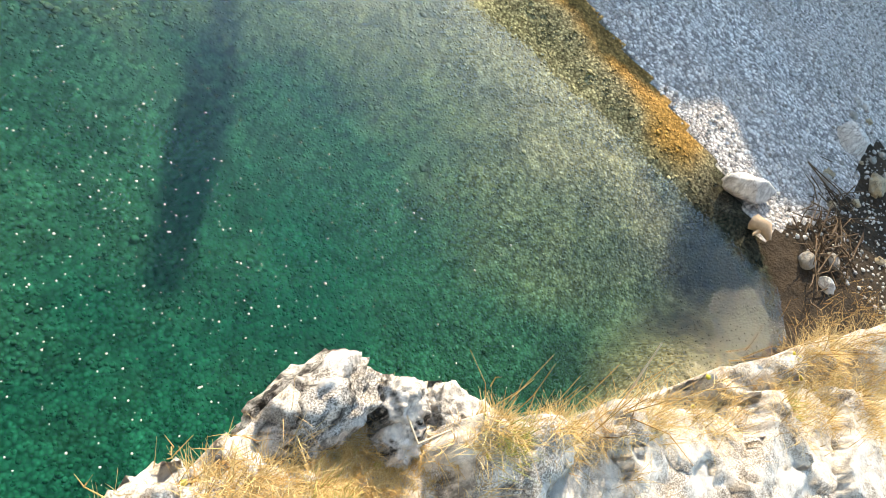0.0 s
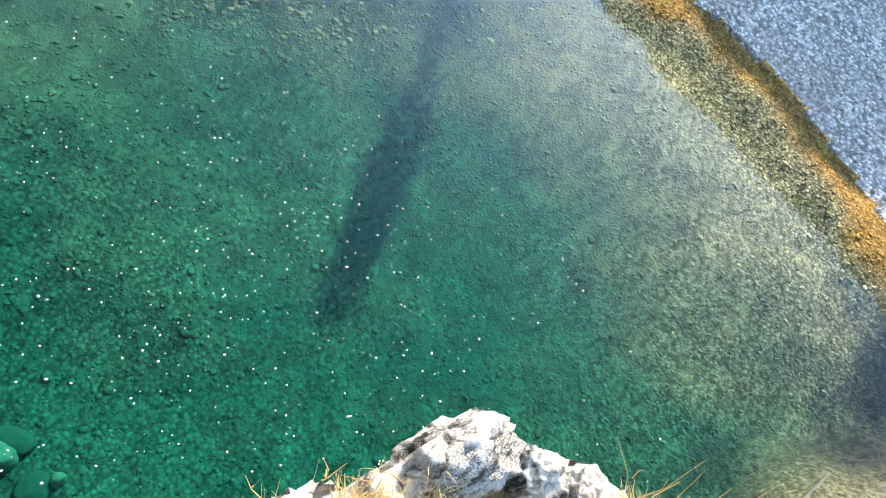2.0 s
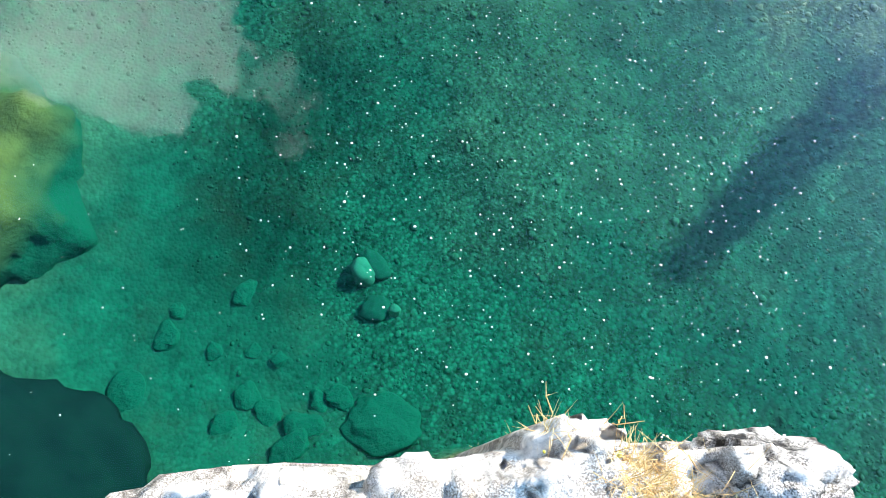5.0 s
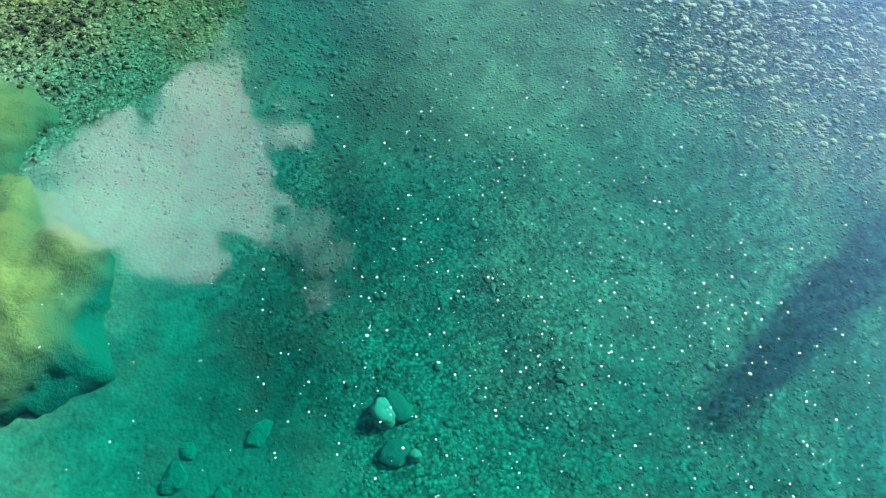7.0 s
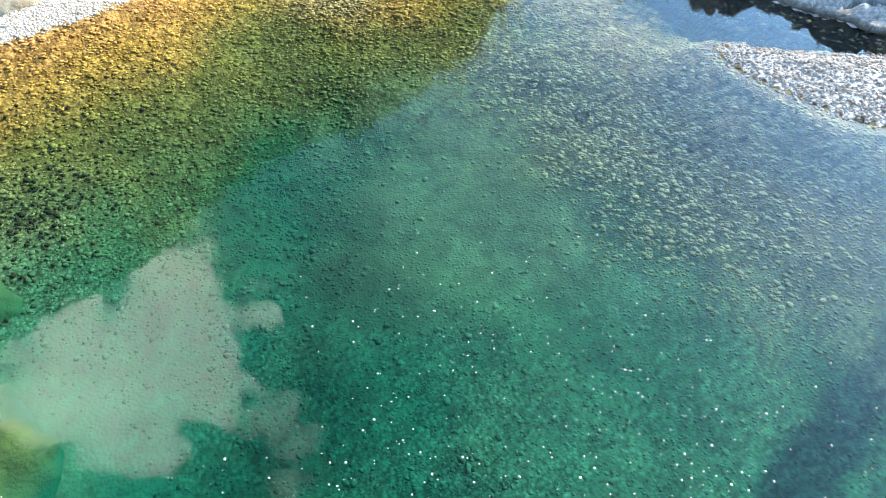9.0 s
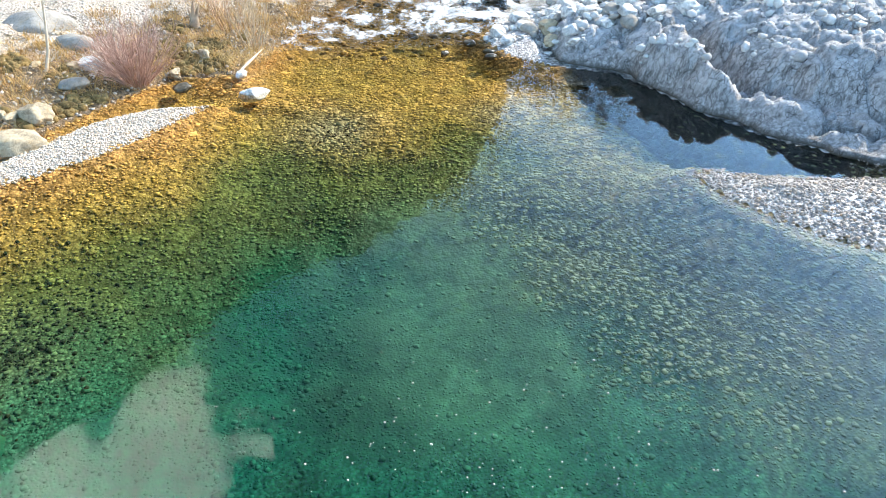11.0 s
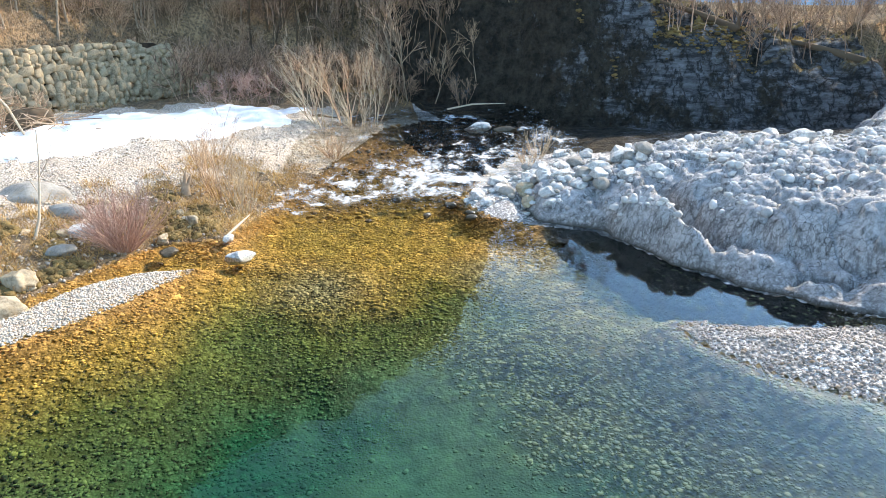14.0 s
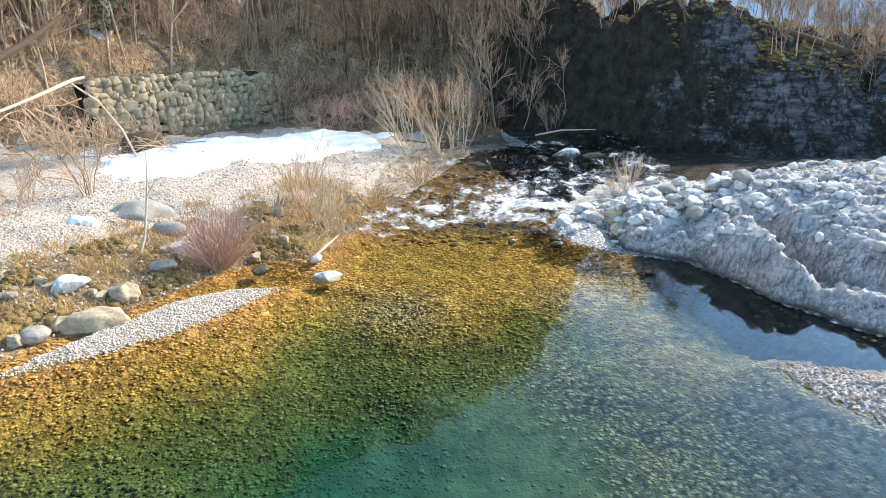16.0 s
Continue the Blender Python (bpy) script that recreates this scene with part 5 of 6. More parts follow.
M_GREENROCK = sunken_mat("algae_rock", (0.11, 0.19, 0.05), (0.002, 0.075, 0.046), -0.8, -1.7)
M_TEALROCK = sunken_mat("teal_sunken_stone", (0.004, 0.105, 0.066), (0.002, 0.085, 0.052), -1.4, -2.1)
M_LEDGE_SHADOW = plain("ledge_shadow", (0.001, 0.014, 0.013), (0.002, 0.022, 0.018), 2.0, spec=0.0)
sunken(-0.78, 2.6, (0.16, 0.22, 0.16), 20, 0.0, "pale oval stone under green water", 301, mat=M_PALEBED)
sunken(-0.62, 2.72, (0.16, 0.26, 0.10), 40, 0.0, "low dark shape beside the pale oval stone", 302, mat=M_DIMBED)
sunken(-0.62, 2.08, (0.2, 0.18, 0.08), 10, 0.0, "dark flat stone on the pool bed", 303, mat=M_DIMBED)
sunken(-0.37, 2.04, (0.09, 0.08, 0.09), 10, 0.0, "small pale stone under green water", 304, mat=M_PALEBED)
sunken(-5.95, 4.45, (1.6, 2.0, 1.5), 15, 0.55, "huge algae-covered boulder under water", 305, -0.75, M_GREENROCK)
sunken(-7.2, 7.0, (1.6, 1.5, 0.9), 15, 0.6, "algae-covered boulder under water", 306, -1.1, M_GREENROCK)
sunken(-0.62, 0.62, (0.5, 0.36, 0.09), -8, 0.3, "flat ledge of rock under green water", 307, mat=M_TEALROCK)
for i, (x, y, s) in enumerate(((-1.55, 0.61, 0.27), (-1.71, 0.36, 0.30), (-2.27, 1.08, 0.22), (-2.01, 0.83, 0.2), (-1.1, 0.95, 0.2), (-2.56, 0.72, 0.2), (-3.38, 1.9, 0.22), (-3.79, 1.2, 0.3), (-3.26, 2.25, 0.13), (-1.89, 1.5, 0.13), (-2.38, 2.45, 0.2), (-2.74, 1.66, 0.14), (-1.38, 0.93, 0.16), (-2.23, 1.64, 0.12))):
    sunken(x, y, (s, s * 0.8, s * 0.2), i * 40, 0.15, "rounded boulder under green water", 310 + i, mat=M_TEALROCK)
# near-black shape added in place of the ledge's shadow on the pool bed
sunken(-4.75, -0.35, (2.2, 1.45, 0.9), -36, 0.0, "near-black shape standing in for the ledge's shadow under water", 330, -0.9, M_LEDGE_SHADOW)
M_WEED = plain("dark_weed", (0.004, 0.018, 0.006), (0.010, 0.032, 0.010), 6.0, 1.0)
stones("water_weed", lambda x, y: np.clip(np.exp(-(((x + 6.3) / 0.8) ** 2 + ((y - 9.2) / 0.9) ** 2)) + 0.8 * np.exp(-(((x + 6.4) / 0.5) ** 2 + ((y - 7.3) / 0.6) ** 2)) + 0.25 * np.exp(-(((x + 5.6) / 1.8) ** 2 + ((y - 10.2) / 1.2) ** 2)), 0, 1),
       (-9, -3, 5.5, 12.5), 4200, (0.03, 0.075), M_WEED, "dark water weed on the pool bed", 340)

# pale flecks that float on the pool
rng = np.random.default_rng(44)
n = 1300
x, y = rng.normal(2.6, 3.0, n), rng.normal(2.9, 2.2, n)
k = (edge_distance(x, y, SHORE) > 0.3) & (edge_distance(x, y, LEDGE) < -0.4)
v, f = pebbles(np.stack([x[k], y[k], np.full(k.sum(), 0.004)], 1), 0.006 + 0.013 * rng.uniform(0, 1, k.sum()) ** 2, 45)
v[:, 2] = 0.004 + (v[:, 2] - 0.004) * 0.25
thing("floating_flecks", make_mesh("floating_flecks", v, f, M_FLECK), "pale flecks of leaf drifting on the pool", "debris", "stuff")

# ---- trees, shrubs and grass ----
def limbs(seed, h, r, levels, spread, droop, kids, lean=(0.0, 0.0)):
    rng = np.random.default_rng(seed)
    out = [[] for _ in range(levels)]
    branch_paths(rng, (0, 0, -0.15), (lean[0], lean[1], 1.0), h, r, 0, spread, droop, out, kids)
    return out


TREES = []
for i in range(6):
    lv = limbs(400 + i, 6.0, 0.06, 3, 0.75, 0.08, (8, 11), (0.05 * (i - 2), 0.0))
    TREES.append((tubes(lv[0], 6), tubes([(p, np.maximum(r, 0.015)) for p, r in lv[1] + lv[2]], 3)))
TREE_MESH = [(make_mesh("trunk", *t, M_BARK), make_mesh("crown", *b, M_TWIG)) for t, b in TREES]
BUSHES = []
for i in range(4):
    rng = np.random.default_rng(430 + i)
    out = [[], [], []]
    for _ in range(9):
        a = rng.uniform(0, 2 * np.pi)
        branch_paths(rng, (0.25 * math.cos(a), 0.25 * math.sin(a), -0.1), (0.4 * math.cos(a), 0.4 * math.sin(a), 1.0), rng.uniform(1.4, 2.2), 0.018, 0, 0.8, 0.03, out, (4, 6))
    BUSHES.append(tubes([(p, np.maximum(r, 0.012)) for p, r in out[0] + out[1] + out[2]], 3))


# darker copies of the trees and bushes: the hollow's shade is in their colour
TREE_SHADED = [(make_mesh("trunk", *t, M_ROOT), make_mesh("crown", *b, M_TWIG_DARK)) for t, b in TREES]
BUSH_SHADED = [make_mesh("crown", *b, M_TWIG_DARK) for b in BUSHES]


def bare_tree(i, x, y, z, scale, turn, label, group="", shade=False):
    t = tagged(new("tree"), label, "tree", group)
    t.matrix_world = Matrix.LocRotScale((x, y, z), Euler((0, 0, radians(turn))), (scale,) * 3)
    trunk, crown = (TREE_SHADED if shade else TREE_MESH)[i]
    part("trunk", trunk, t)
    part("crown", crown, t)
    return t


def many(shapes, places, scales, seed):
    """Copies of the shapes at the places, turned at random, as one mesh."""
    rng = np.random.default_rng(seed)
    vs, fs, base = [], [], 0
    for i, (p, s) in enumerate(zip(places, scales)):
        v, f = shapes[i % len(shapes)]
        a = rng.uniform(0, 2 * np.pi)
        m = np.array([[math.cos(a), -math.sin(a), 0], [math.sin(a), math.cos(a), 0], [0, 0, 1.0]])
        vs.append(v @ m.T * s + p)
        fs.append(f + base)
        base += len(v)
    return np.concatenate(vs), np.concatenate(fs)


# woodland on the hill behind the wall, and on the cliff's top
rng = np.random.default_rng(7)
x, y = rng.uniform(-46, 12, 3200), rng.uniform(24, 76, 3200)
z, d, k, az = height(x, y)
ok = (k > 0.9) & (az > -38) & (az < 9) & (rng.uniform(0, 1, len(x)) < np.interp(k, [0, 5, 15, 40], [1.0, 0.8, 0.5, 0.3]))
pts, kk = np.stack([x, y, z - 0.1], 1)[ok], k[ok]
near = np.argsort(kk)
tree_all = []
for t, b in TREES:
    tree_all.append((np.concatenate([t[0], b[0]]), np.concatenate([t[1], b[1] + len(t[0])])))
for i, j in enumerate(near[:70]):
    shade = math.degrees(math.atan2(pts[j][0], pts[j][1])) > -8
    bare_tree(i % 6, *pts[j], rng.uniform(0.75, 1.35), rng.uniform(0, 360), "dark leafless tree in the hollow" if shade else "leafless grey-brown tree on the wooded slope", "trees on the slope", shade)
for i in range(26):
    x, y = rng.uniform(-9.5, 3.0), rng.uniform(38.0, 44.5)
    b = tagged(new("shrub"), "leafless bush in the hollow, coloured dark for shade", "shrub", "bushes in the hollow")
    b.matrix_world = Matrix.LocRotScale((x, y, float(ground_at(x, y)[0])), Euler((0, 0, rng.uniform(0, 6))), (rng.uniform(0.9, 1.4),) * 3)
    part("crown", BUSH_SHADED[i % 4], b)
rest = near[70:190]
v, f = many(tree_all, pts[rest], rng.uniform(0.8, 1.5, len(rest)), 8)
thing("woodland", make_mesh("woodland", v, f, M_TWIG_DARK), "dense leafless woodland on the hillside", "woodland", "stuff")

# thickets of thin stems at the slope's foot
x, y = rng.uniform(-34, 6, 7000), rng.uniform(26, 60, 7000)
z, d, k, az = height(x, y)
ok = (k > 1.2) & (az > -36) & (az < 8) & (rng.uniform(0, 1, len(x)) < np.interp(k, [0, 3, 10, 18], [1.0, 0.9, 0.5, 0.2]))
pts = np.stack([x, y, z], 1)[ok & (rng.uniform(0, 1, len(x)) < np.interp(az, [-12, -4], [1.0, 0.25]))][:1100]
stems = []
for p in pts:
    h, w = rng.uniform(1.2, 4.2), rng.normal(size=2) * 0.35
    t = np.linspace(0, 1, 4)[:, None]
    stems.append((p + np.concatenate([w * t ** 1.5 * h * 0.5, t * h], 1), np.linspace(0.022, 0.008, 4)))
thing("scrub", make_mesh("scrub", *tubes(stems, 3), M_TWIG), "thicket of thin pale stems on the slope", "scrub", "stuff")
x, y = rng.uniform(-34, 8, 3000), rng.uniform(26, 56, 3000)
z, d, k, az = height(x, y)
ok = (k > -0.3) & (k < 9) & (az > -36) & (az < 12) & ~((k < 1.9) & (az < -9))
pts = np.stack([x, y, z], 1)[ok][:130]
v, f = many(BUSHES, pts, rng.uniform(0.5, 1.1, len(pts)), 9)
thing("undergrowth", make_mesh("undergrowth", v, f, M_TWIG_DARK), "tangled brown undergrowth at the hill's foot", "undergrowth", "stuff")

x, y = rng.uniform(-30, -4, 1400), rng.uniform(26, 50, 1400)
z, d, k, az = height(x, y)
ok = (k > 0.2) & (k < 3.0) & (az > -36) & (az < -7)
pts = np.stack([x, y, z - 0.1], 1)[ok][:70]
v, f = many(BUSHES, pts, rng.uniform(0.5, 0.95, len(pts)), 14)
thing("brambles", make_mesh("brambles", v, f, M_TWIG), "tangled brown brambles over the stone wall", "brambles", "stuff")

# saplings along the cliff's top, and single trees on its face
x, y = rng.uniform(8, 46, 1500), rng.uniform(34, 56, 1500)
z, d, k, az = height(x, y)
ok = (k > 4.0) & (k < 12) & (az > 8) & (az < 44) & (rng.uniform(0, 1, len(x)) < np.interp(az, [8, 30, 34, 40], [0.8, 1, 0.9, 0.8]))
pts = np.stack([x, y, z - 0.1], 1)[ok][:190]
v, f = many(tree_all, pts, rng.uniform(0.3, 0.65, len(pts)), 10)
thing("cliff_saplings", make_mesh("cliff_saplings", v, f, M_TWIG_DARK), "row of leafless saplings on the cliff top", "saplings", "stuff")
for i, (x, y, s) in enumerate(((3.3, 40.4, 0.75), (2.6, 40.0, 0.8), (11.5, 40.6, 0.6), (12.0, 40.3, 0.55), (7.4, 40.2, 0.5), (4.9, 40.6, 0.6), (9.4, 40.6, 0.45), (14.6, 40.2, 0.55))):
    bare_tree(i % 6, x, y, float(ground_at(x, y)[0]) - 0.1, s, i * 57, "slender pale tree at the cliff's foot", "trees at the cliff")

x, y = rng.uniform(6, 26, 9000), rng.uniform(36, 47, 9000)
z, d, k, az = height(x, y)
ok = (k > 2.2) & (k < 6.5) & (az < 33) & (fbm(flat(x, y), 0.5, 3, seed=131) > 0.1)
n = min(ok.sum(), 1500)
v, f = pebbles(np.stack([x, y, z], 1)[ok][:n], rng.uniform(0.06, 0.24, n), 12, 0.45)
thing("moss_cushions", make_mesh("moss_cushions", v, f, M_MOSS), "olive moss cushions on the cliff edge", "moss", "stuff")


def bush(shape, x, y, scale, mat, label, turn=0.0, z=None, squash=1.0):
    b = tagged(new("shrub"), label, "shrub")
    b.matrix_world = Matrix.LocRotScale((x, y, float(ground_at(x, y)[0]) if z is None else z), Euler((0, 0, radians(turn))), (scale, scale, scale * squash))
    part("crown", make_mesh("crown", *shape, mat), b)
    return b


def fan(seed, n, h, spread, r=0.010, kids=(3, 5), levels=2, droop=0.02):
    rng = np.random.default_rng(seed)
    out = [[] for _ in range(levels)]
    for _ in range(n):
        a, s = rng.uniform(0, 2 * np.pi), spread * rng.uniform(0.2, 1.0)
        branch_paths(rng, (0.18 * math.cos(a), 0.18 * math.sin(a), -0.1), (s * math.cos(a), s * math.sin(a), 1.0), h * rng.uniform(0.65, 1.1), r, 0, 0.35, droop, out, kids)
    return tubes([p for lv in out for p in lv], 3)


bush(fan(450, 170, 1.75, 0.95, 0.013), -6.55, 18.7, 1.0, M_TWIG_RED, "dense reddish leafless bush on the river bank", 0)
bush(fan(451, 60, 1.1, 0.9, 0.012), -7.3, 19.7, 1.0, M_TWIG_RED, "low reddish leafless bush on the river bank", 30)
bush(fan(452, 14, 2.3, 0.55, 0.016, (5, 8), 3), -5.2, 24.1, 1.0, M_TWIG, "open leafless shrub on the gravel bank", 30)
bush(fan(453, 26, 2.1, 0.5, 0.014, (4, 6), 2), -3.7, 21.6, 1.0, M_TWIG_PALE, "pale leafless shrub at the water's edge", 0)
bush(fan(454, 18, 1.9, 0.6, 0.012, (4, 6), 2), -4.6, 22.7, 1.0, M_TWIG, "leafless shrub on the bank", 0)
bush(fan(455, 10, 3.0, 0.45, 0.024, (6, 9), 3), -12.4, 23.2, 1.0, M_TWIG, "tall leafless shrub on the gravel bank", 0)
bush(fan(456, 34, 1.4, 1.1, 0.012, (4, 6), 2), -0.9, 28.9, 1.0, M_TWIG, "low spreading leafless shrub by the rapids", 0)
bush(fan(457, 20, 1.1, 0.7, 0.012, (4, 6), 2), 7.4, 26.2, 1.0, M_TWIG_PALE, "small leafless shrub beside the rapids", 0, 0.6)
bush(fan(458, 16, 0.8, 0.9, 0.012, (4, 6), 2), 6.7, 25.0, 1.0, M_TWIG, "low leafless shrub among boulders", 0, 0.45)
for i, (x, y, s) in enumerate(((-1.4, 33.6, 1.5), (-0.3, 34.4, 1.7), (0.9, 34.6, 1.3), (-2.2, 35.2, 1.3), (0.2, 32.7, 0.9))):
    bush(fan(470 + i, 8, 2.2, 0.6, 0.02, (5, 8), 3), x, y, s, (M_TWIG_PALE, M_TWIG)[i % 2], "large pale leafless bush above the rapids", i * 70, squash=1.1)
for i, (x, y, s) in enumerate(((-6.2, 36.2, 0.8), (-5.2, 36.8, 0.9), (-4.2, 37.4, 0.9), (-7.2, 35.9, 0.6), (-13.6, 31.5, 0.7), (-15.4, 30.6, 0.8), (-16.8, 29.0, 0.9), (-14.2, 22.6, 0.7), (-13.4, 20.2, 0.5))):
    bush(BUSHES[(i + 1) % 4], x, y, s, M_TWIG_RED if i < 4 else M_TWIG, "tangled brown bush on the bank", i * 50)

# leaning sapling, stump and dead wood
def wood(name, paths, mat, label, category, sides=7):
    return thing(name, make_mesh(name, *tubes(paths, sides), mat), label, category)


wood("sapling", [(np.array([(-8.9, 18.8, 0.45), (-8.75, 19.0, 1.0), (-8.7, 19.2, 1.6), (-8.55, 19.3, 2.6), (-8.5, 19.4, 3.4)]), np.linspace(0.05, 0.012, 5)),
                 (np.array([(-8.62, 19.2, 2.1), (-8.3, 19.3, 2.6), (-8.2, 19.4, 3.0)]), np.linspace(0.015, 0.005, 3)), (np.array([(-8.7, 19.2, 1.7), (-9.0, 19.3, 2.3), (-9.1, 19.3, 2.8)]), np.linspace(0.015, 0.005, 3))],
     M_PALEWOOD, "slender crooked sapling with pale bark", "sapling")
wood("stump", [(np.array([(-5.7, 22.6, 0.4), (-5.66, 22.6, 0.75), (-5.62, 22.6, 1.0)]), np.array([0.21, 0.15, 0.12])), (np.array([(-5.66, 22.55, 0.9), (-5.6, 22.5, 1.2), (-5.55, 22.5, 1.42)]), np.array([0.08, 0.06, 0.012])),
              (np.array([(-5.58, 22.62, 0.9), (-5.5, 22.66, 1.1), (-5.44, 22.7, 1.26)]), np.array([0.07, 0.05, 0.01])), (np.array([(-5.72, 22.62, 0.85), (-5.78, 22.66, 1.05), (-5.8, 22.68, 1.14)]), np.array([0.06, 0.04, 0.01]))],
     M_BARK, "broken splintered brown tree stump on the bank", "stump")
wood("fallen_log", [(np.array([(-14.9, 22.5, 4.2), (-14.5, 24.5, 4.6), (-14.0, 26.6, 5.1), (-13.9, 27.2, 5.15)]), np.array([0.05, 0.06, 0.075, 0.05])),
                    (np.array([(-14.1, 26.4, 5.05), (-13.6, 27.4, 4.2), (-13.3, 28.4, 2.9), (-13.1, 29.2, 1.2)]), np.array([0.035, 0.035, 0.045, 0.05]))], M_PALEWOOD, "bleached fallen tree propped on the bank", "log")
wood("leaning_tree", [(np.array([(-16.4, 26.0, 5.9), (-15.7, 27.2, 6.6), (-15.0, 28.6, 7.5)]), np.array([0.15, 0.12, 0.08])), (np.array([(-16.4, 26.0, 6.0), (-17.4, 25.6, 3.5), (-17.8, 25.4, 0.5)]), np.array([0.15, 0.18, 0.2]))],
     M_ROOT, "dark broken tree trunk leaning on the bank", "trunk")
rng = np.random.default_rng(91)
brush = []
for i in range(150):
    c = np.array((-13.6, 30.2, 1.6)) + rng.normal(size=3) * (1.2, 0.7, 0.35)
    w = rng.normal(size=3) * (1, 0.6, 0.4)
    w = w / np.linalg.norm(w) * rng.uniform(0.6, 2.2)
    brush.append((np.array([c - w / 2, c + rng.normal(size=3) * 0.08, c + w / 2]), np.array([0.02, 0.016, 0.006]) * rng.uniform(0.6, 1.6)))
for i in range(170):
    c = np.array((-16.6, 30.0, 2.2)) + rng.normal(size=3) * (1.5, 0.9, 0.8)
    w = rng.normal(size=3) * (1, 0.6, 0.6)
    w = w / np.linalg.norm(w) * rng.uniform(0.7, 2.6)
    brush.append((np.array([c - w / 2, c + rng.normal(size=3) * 0.1, c + w / 2]), np.array([0.026, 0.02, 0.01]) * rng.uniform(0.6, 1.5)))
wood("brushwood", brush, M_TWIG, "heap of dry broken branches below the wall", "brushwood", 4)
plate_v, plate_f = rock_shape(95, (0.9, 0.35, 0.75), 0.2, 0.3)
thing("root_plate", make_mesh("root_plate", plate_v, plate_f, M_ROOT), "dark earthy root plate of a fallen tree", "roots", at=pose(-13.4, 30.4, 1.9, 0, 0, 20))
wood("driftwood", [(np.array([(-3.9, 19.3, 0.12), (-3.7, 19.9, 0.2), (-3.4, 20.8, 0.3)]), np.array([0.03, 0.05, 0.02]))], M_PALEWOOD, "bleached driftwood at the water's edge", "driftwood")
wood("dead_branch", [(np.array([(5.2, 37.2, 0.95), (6.6, 37.1, 1.2), (8.4, 36.7, 1.25)]), np.array([0.05, 0.05, 0.02]))], M_PALEWOOD, "fallen branch lying over the far bend", "branch")
for i, (a, b, r) in enumerate((((17.2, 38.2), (22.0, 37.6), 0.16), ((25.2, 37.2), (29.5, 35.2), 0.22))):
    za, zb = float(ground_at(*a)[0]) + 0.15, float(ground_at(*b)[0]) + 0.2
    wood("fallen_tree", [(np.array([(*a, za), ((a[0] + b[0]) / 2, (a[1] + b[1]) / 2, (za + zb) / 2 + 0.1), (*b, zb)]), np.array([0.5 * r, r, 1.4 * r])),
                          (np.array([(*b, zb), (b[0] + 0.1, b[1], zb + 0.7)]), np.array([r, 0.05]))], M_ROOT, "dark fallen tree trunk on the rock slope", "trunk")
roots = []
for i in range(170):
    c = np.array((12.6, -4.75, 0.42)) + rng.normal(size=3) * (0.75, 0.35, 0.06)
    w = rng.normal(size=3) * (1, 0.7, 0.25) * rng.uniform(0.15, 0.5)
    roots.append((np.array([c - w, c + rng.normal(size=3) * 0.06, c + w]), np.array([0.014, 0.012, 0.005])))
wood("root_tangle", roots, M_ROOT, "tangle of dark dead roots on earth", "roots", 4)
wood("drift_root", [(np.array([(11.12, -3.35, 0.12), (11.02, -3.55, 0.26), (10.92, -3.72, 0.2)]), np.array([0.16, 0.13, 0.04])), (np.array([(11.0, -3.5, 0.2), (10.8, -3.45, 0.12)]), np.array([0.06, 0.02]))], M_BARK, "bleached root stub at the water's edge", "driftwood")

# tree with ivy at the wall's end; unseen ridge tree added to shadow the pool
iv = tagged(new("tree"), "ivy-clad tree behind the stone wall", "tree")
iv.matrix_world = pose(-17.6, 37.6, float(ground_at(-17.6, 37.6)[0]))
part("trunk", make_mesh("trunk", *tubes([(np.array([(0, 0, -0.5), (0.1, 0, 3), (0.0, 0.1, 6), (0.3, 0, 10)]), np.array([0.3, 0.25, 0.2, 0.1]))], 8), M_BARK), iv)
rng = np.random.default_rng(97)
n = 2600
hgt = rng.uniform(0, 9.5, n)
a, rr = rng.uniform(0, 2 * np.pi, n), np.abs(rng.normal(0.25, 0.45, n)) * np.interp(hgt, [0, 3, 9.5], [1.5, 1.2, 1.0])
c = np.stack([rr * np.cos(a), rr * np.sin(a), hgt + 0.2], 1)
tri = rng.normal(size=(n, 3, 3)) * 0.10
part("ivy", make_mesh("ivy", (c[:, None] + tri).reshape(-1, 3), np.arange(n * 3).reshape(-1, 3), M_IVY, False), iv, "dark green ivy leaves")
lone = tagged(new("tree"), "unseen leaning tree added to cast the pool's streak of shadow", "tree")
lone.matrix_world = pose(37.9, 25.2, 19.8)
part("trunk", make_mesh("trunk", *tubes([(np.array([(-1.5, 0.2, -4.2), (-0.6, 0.1, -1.5), (-0.1, 0.05, 0.4), (0.45, -0.08, 1.9), (0.8, -0.18, 2.6), (1.04, -0.24, 3.1), (1.25, -0.27, 3.7), (1.55, -0.3, 4.7)]),
                                                  np.array([0.34, 0.30, 0.28, 0.28, 0.33, 0.43, 0.38, 0.27]))], 9), M_BARK), lone)
part("crown", make_mesh("crown", *tubes([(np.array([(0.1, 0.0, 1.0), (-0.5, 0.5, 1.5)]), np.array([0.12, 0.05])), (np.array([(0.0, 0.0, 0.7), (-0.5, 0.6, 0.8)]), np.array([0.1, 0.05]))], 5), M_BARK), lone)

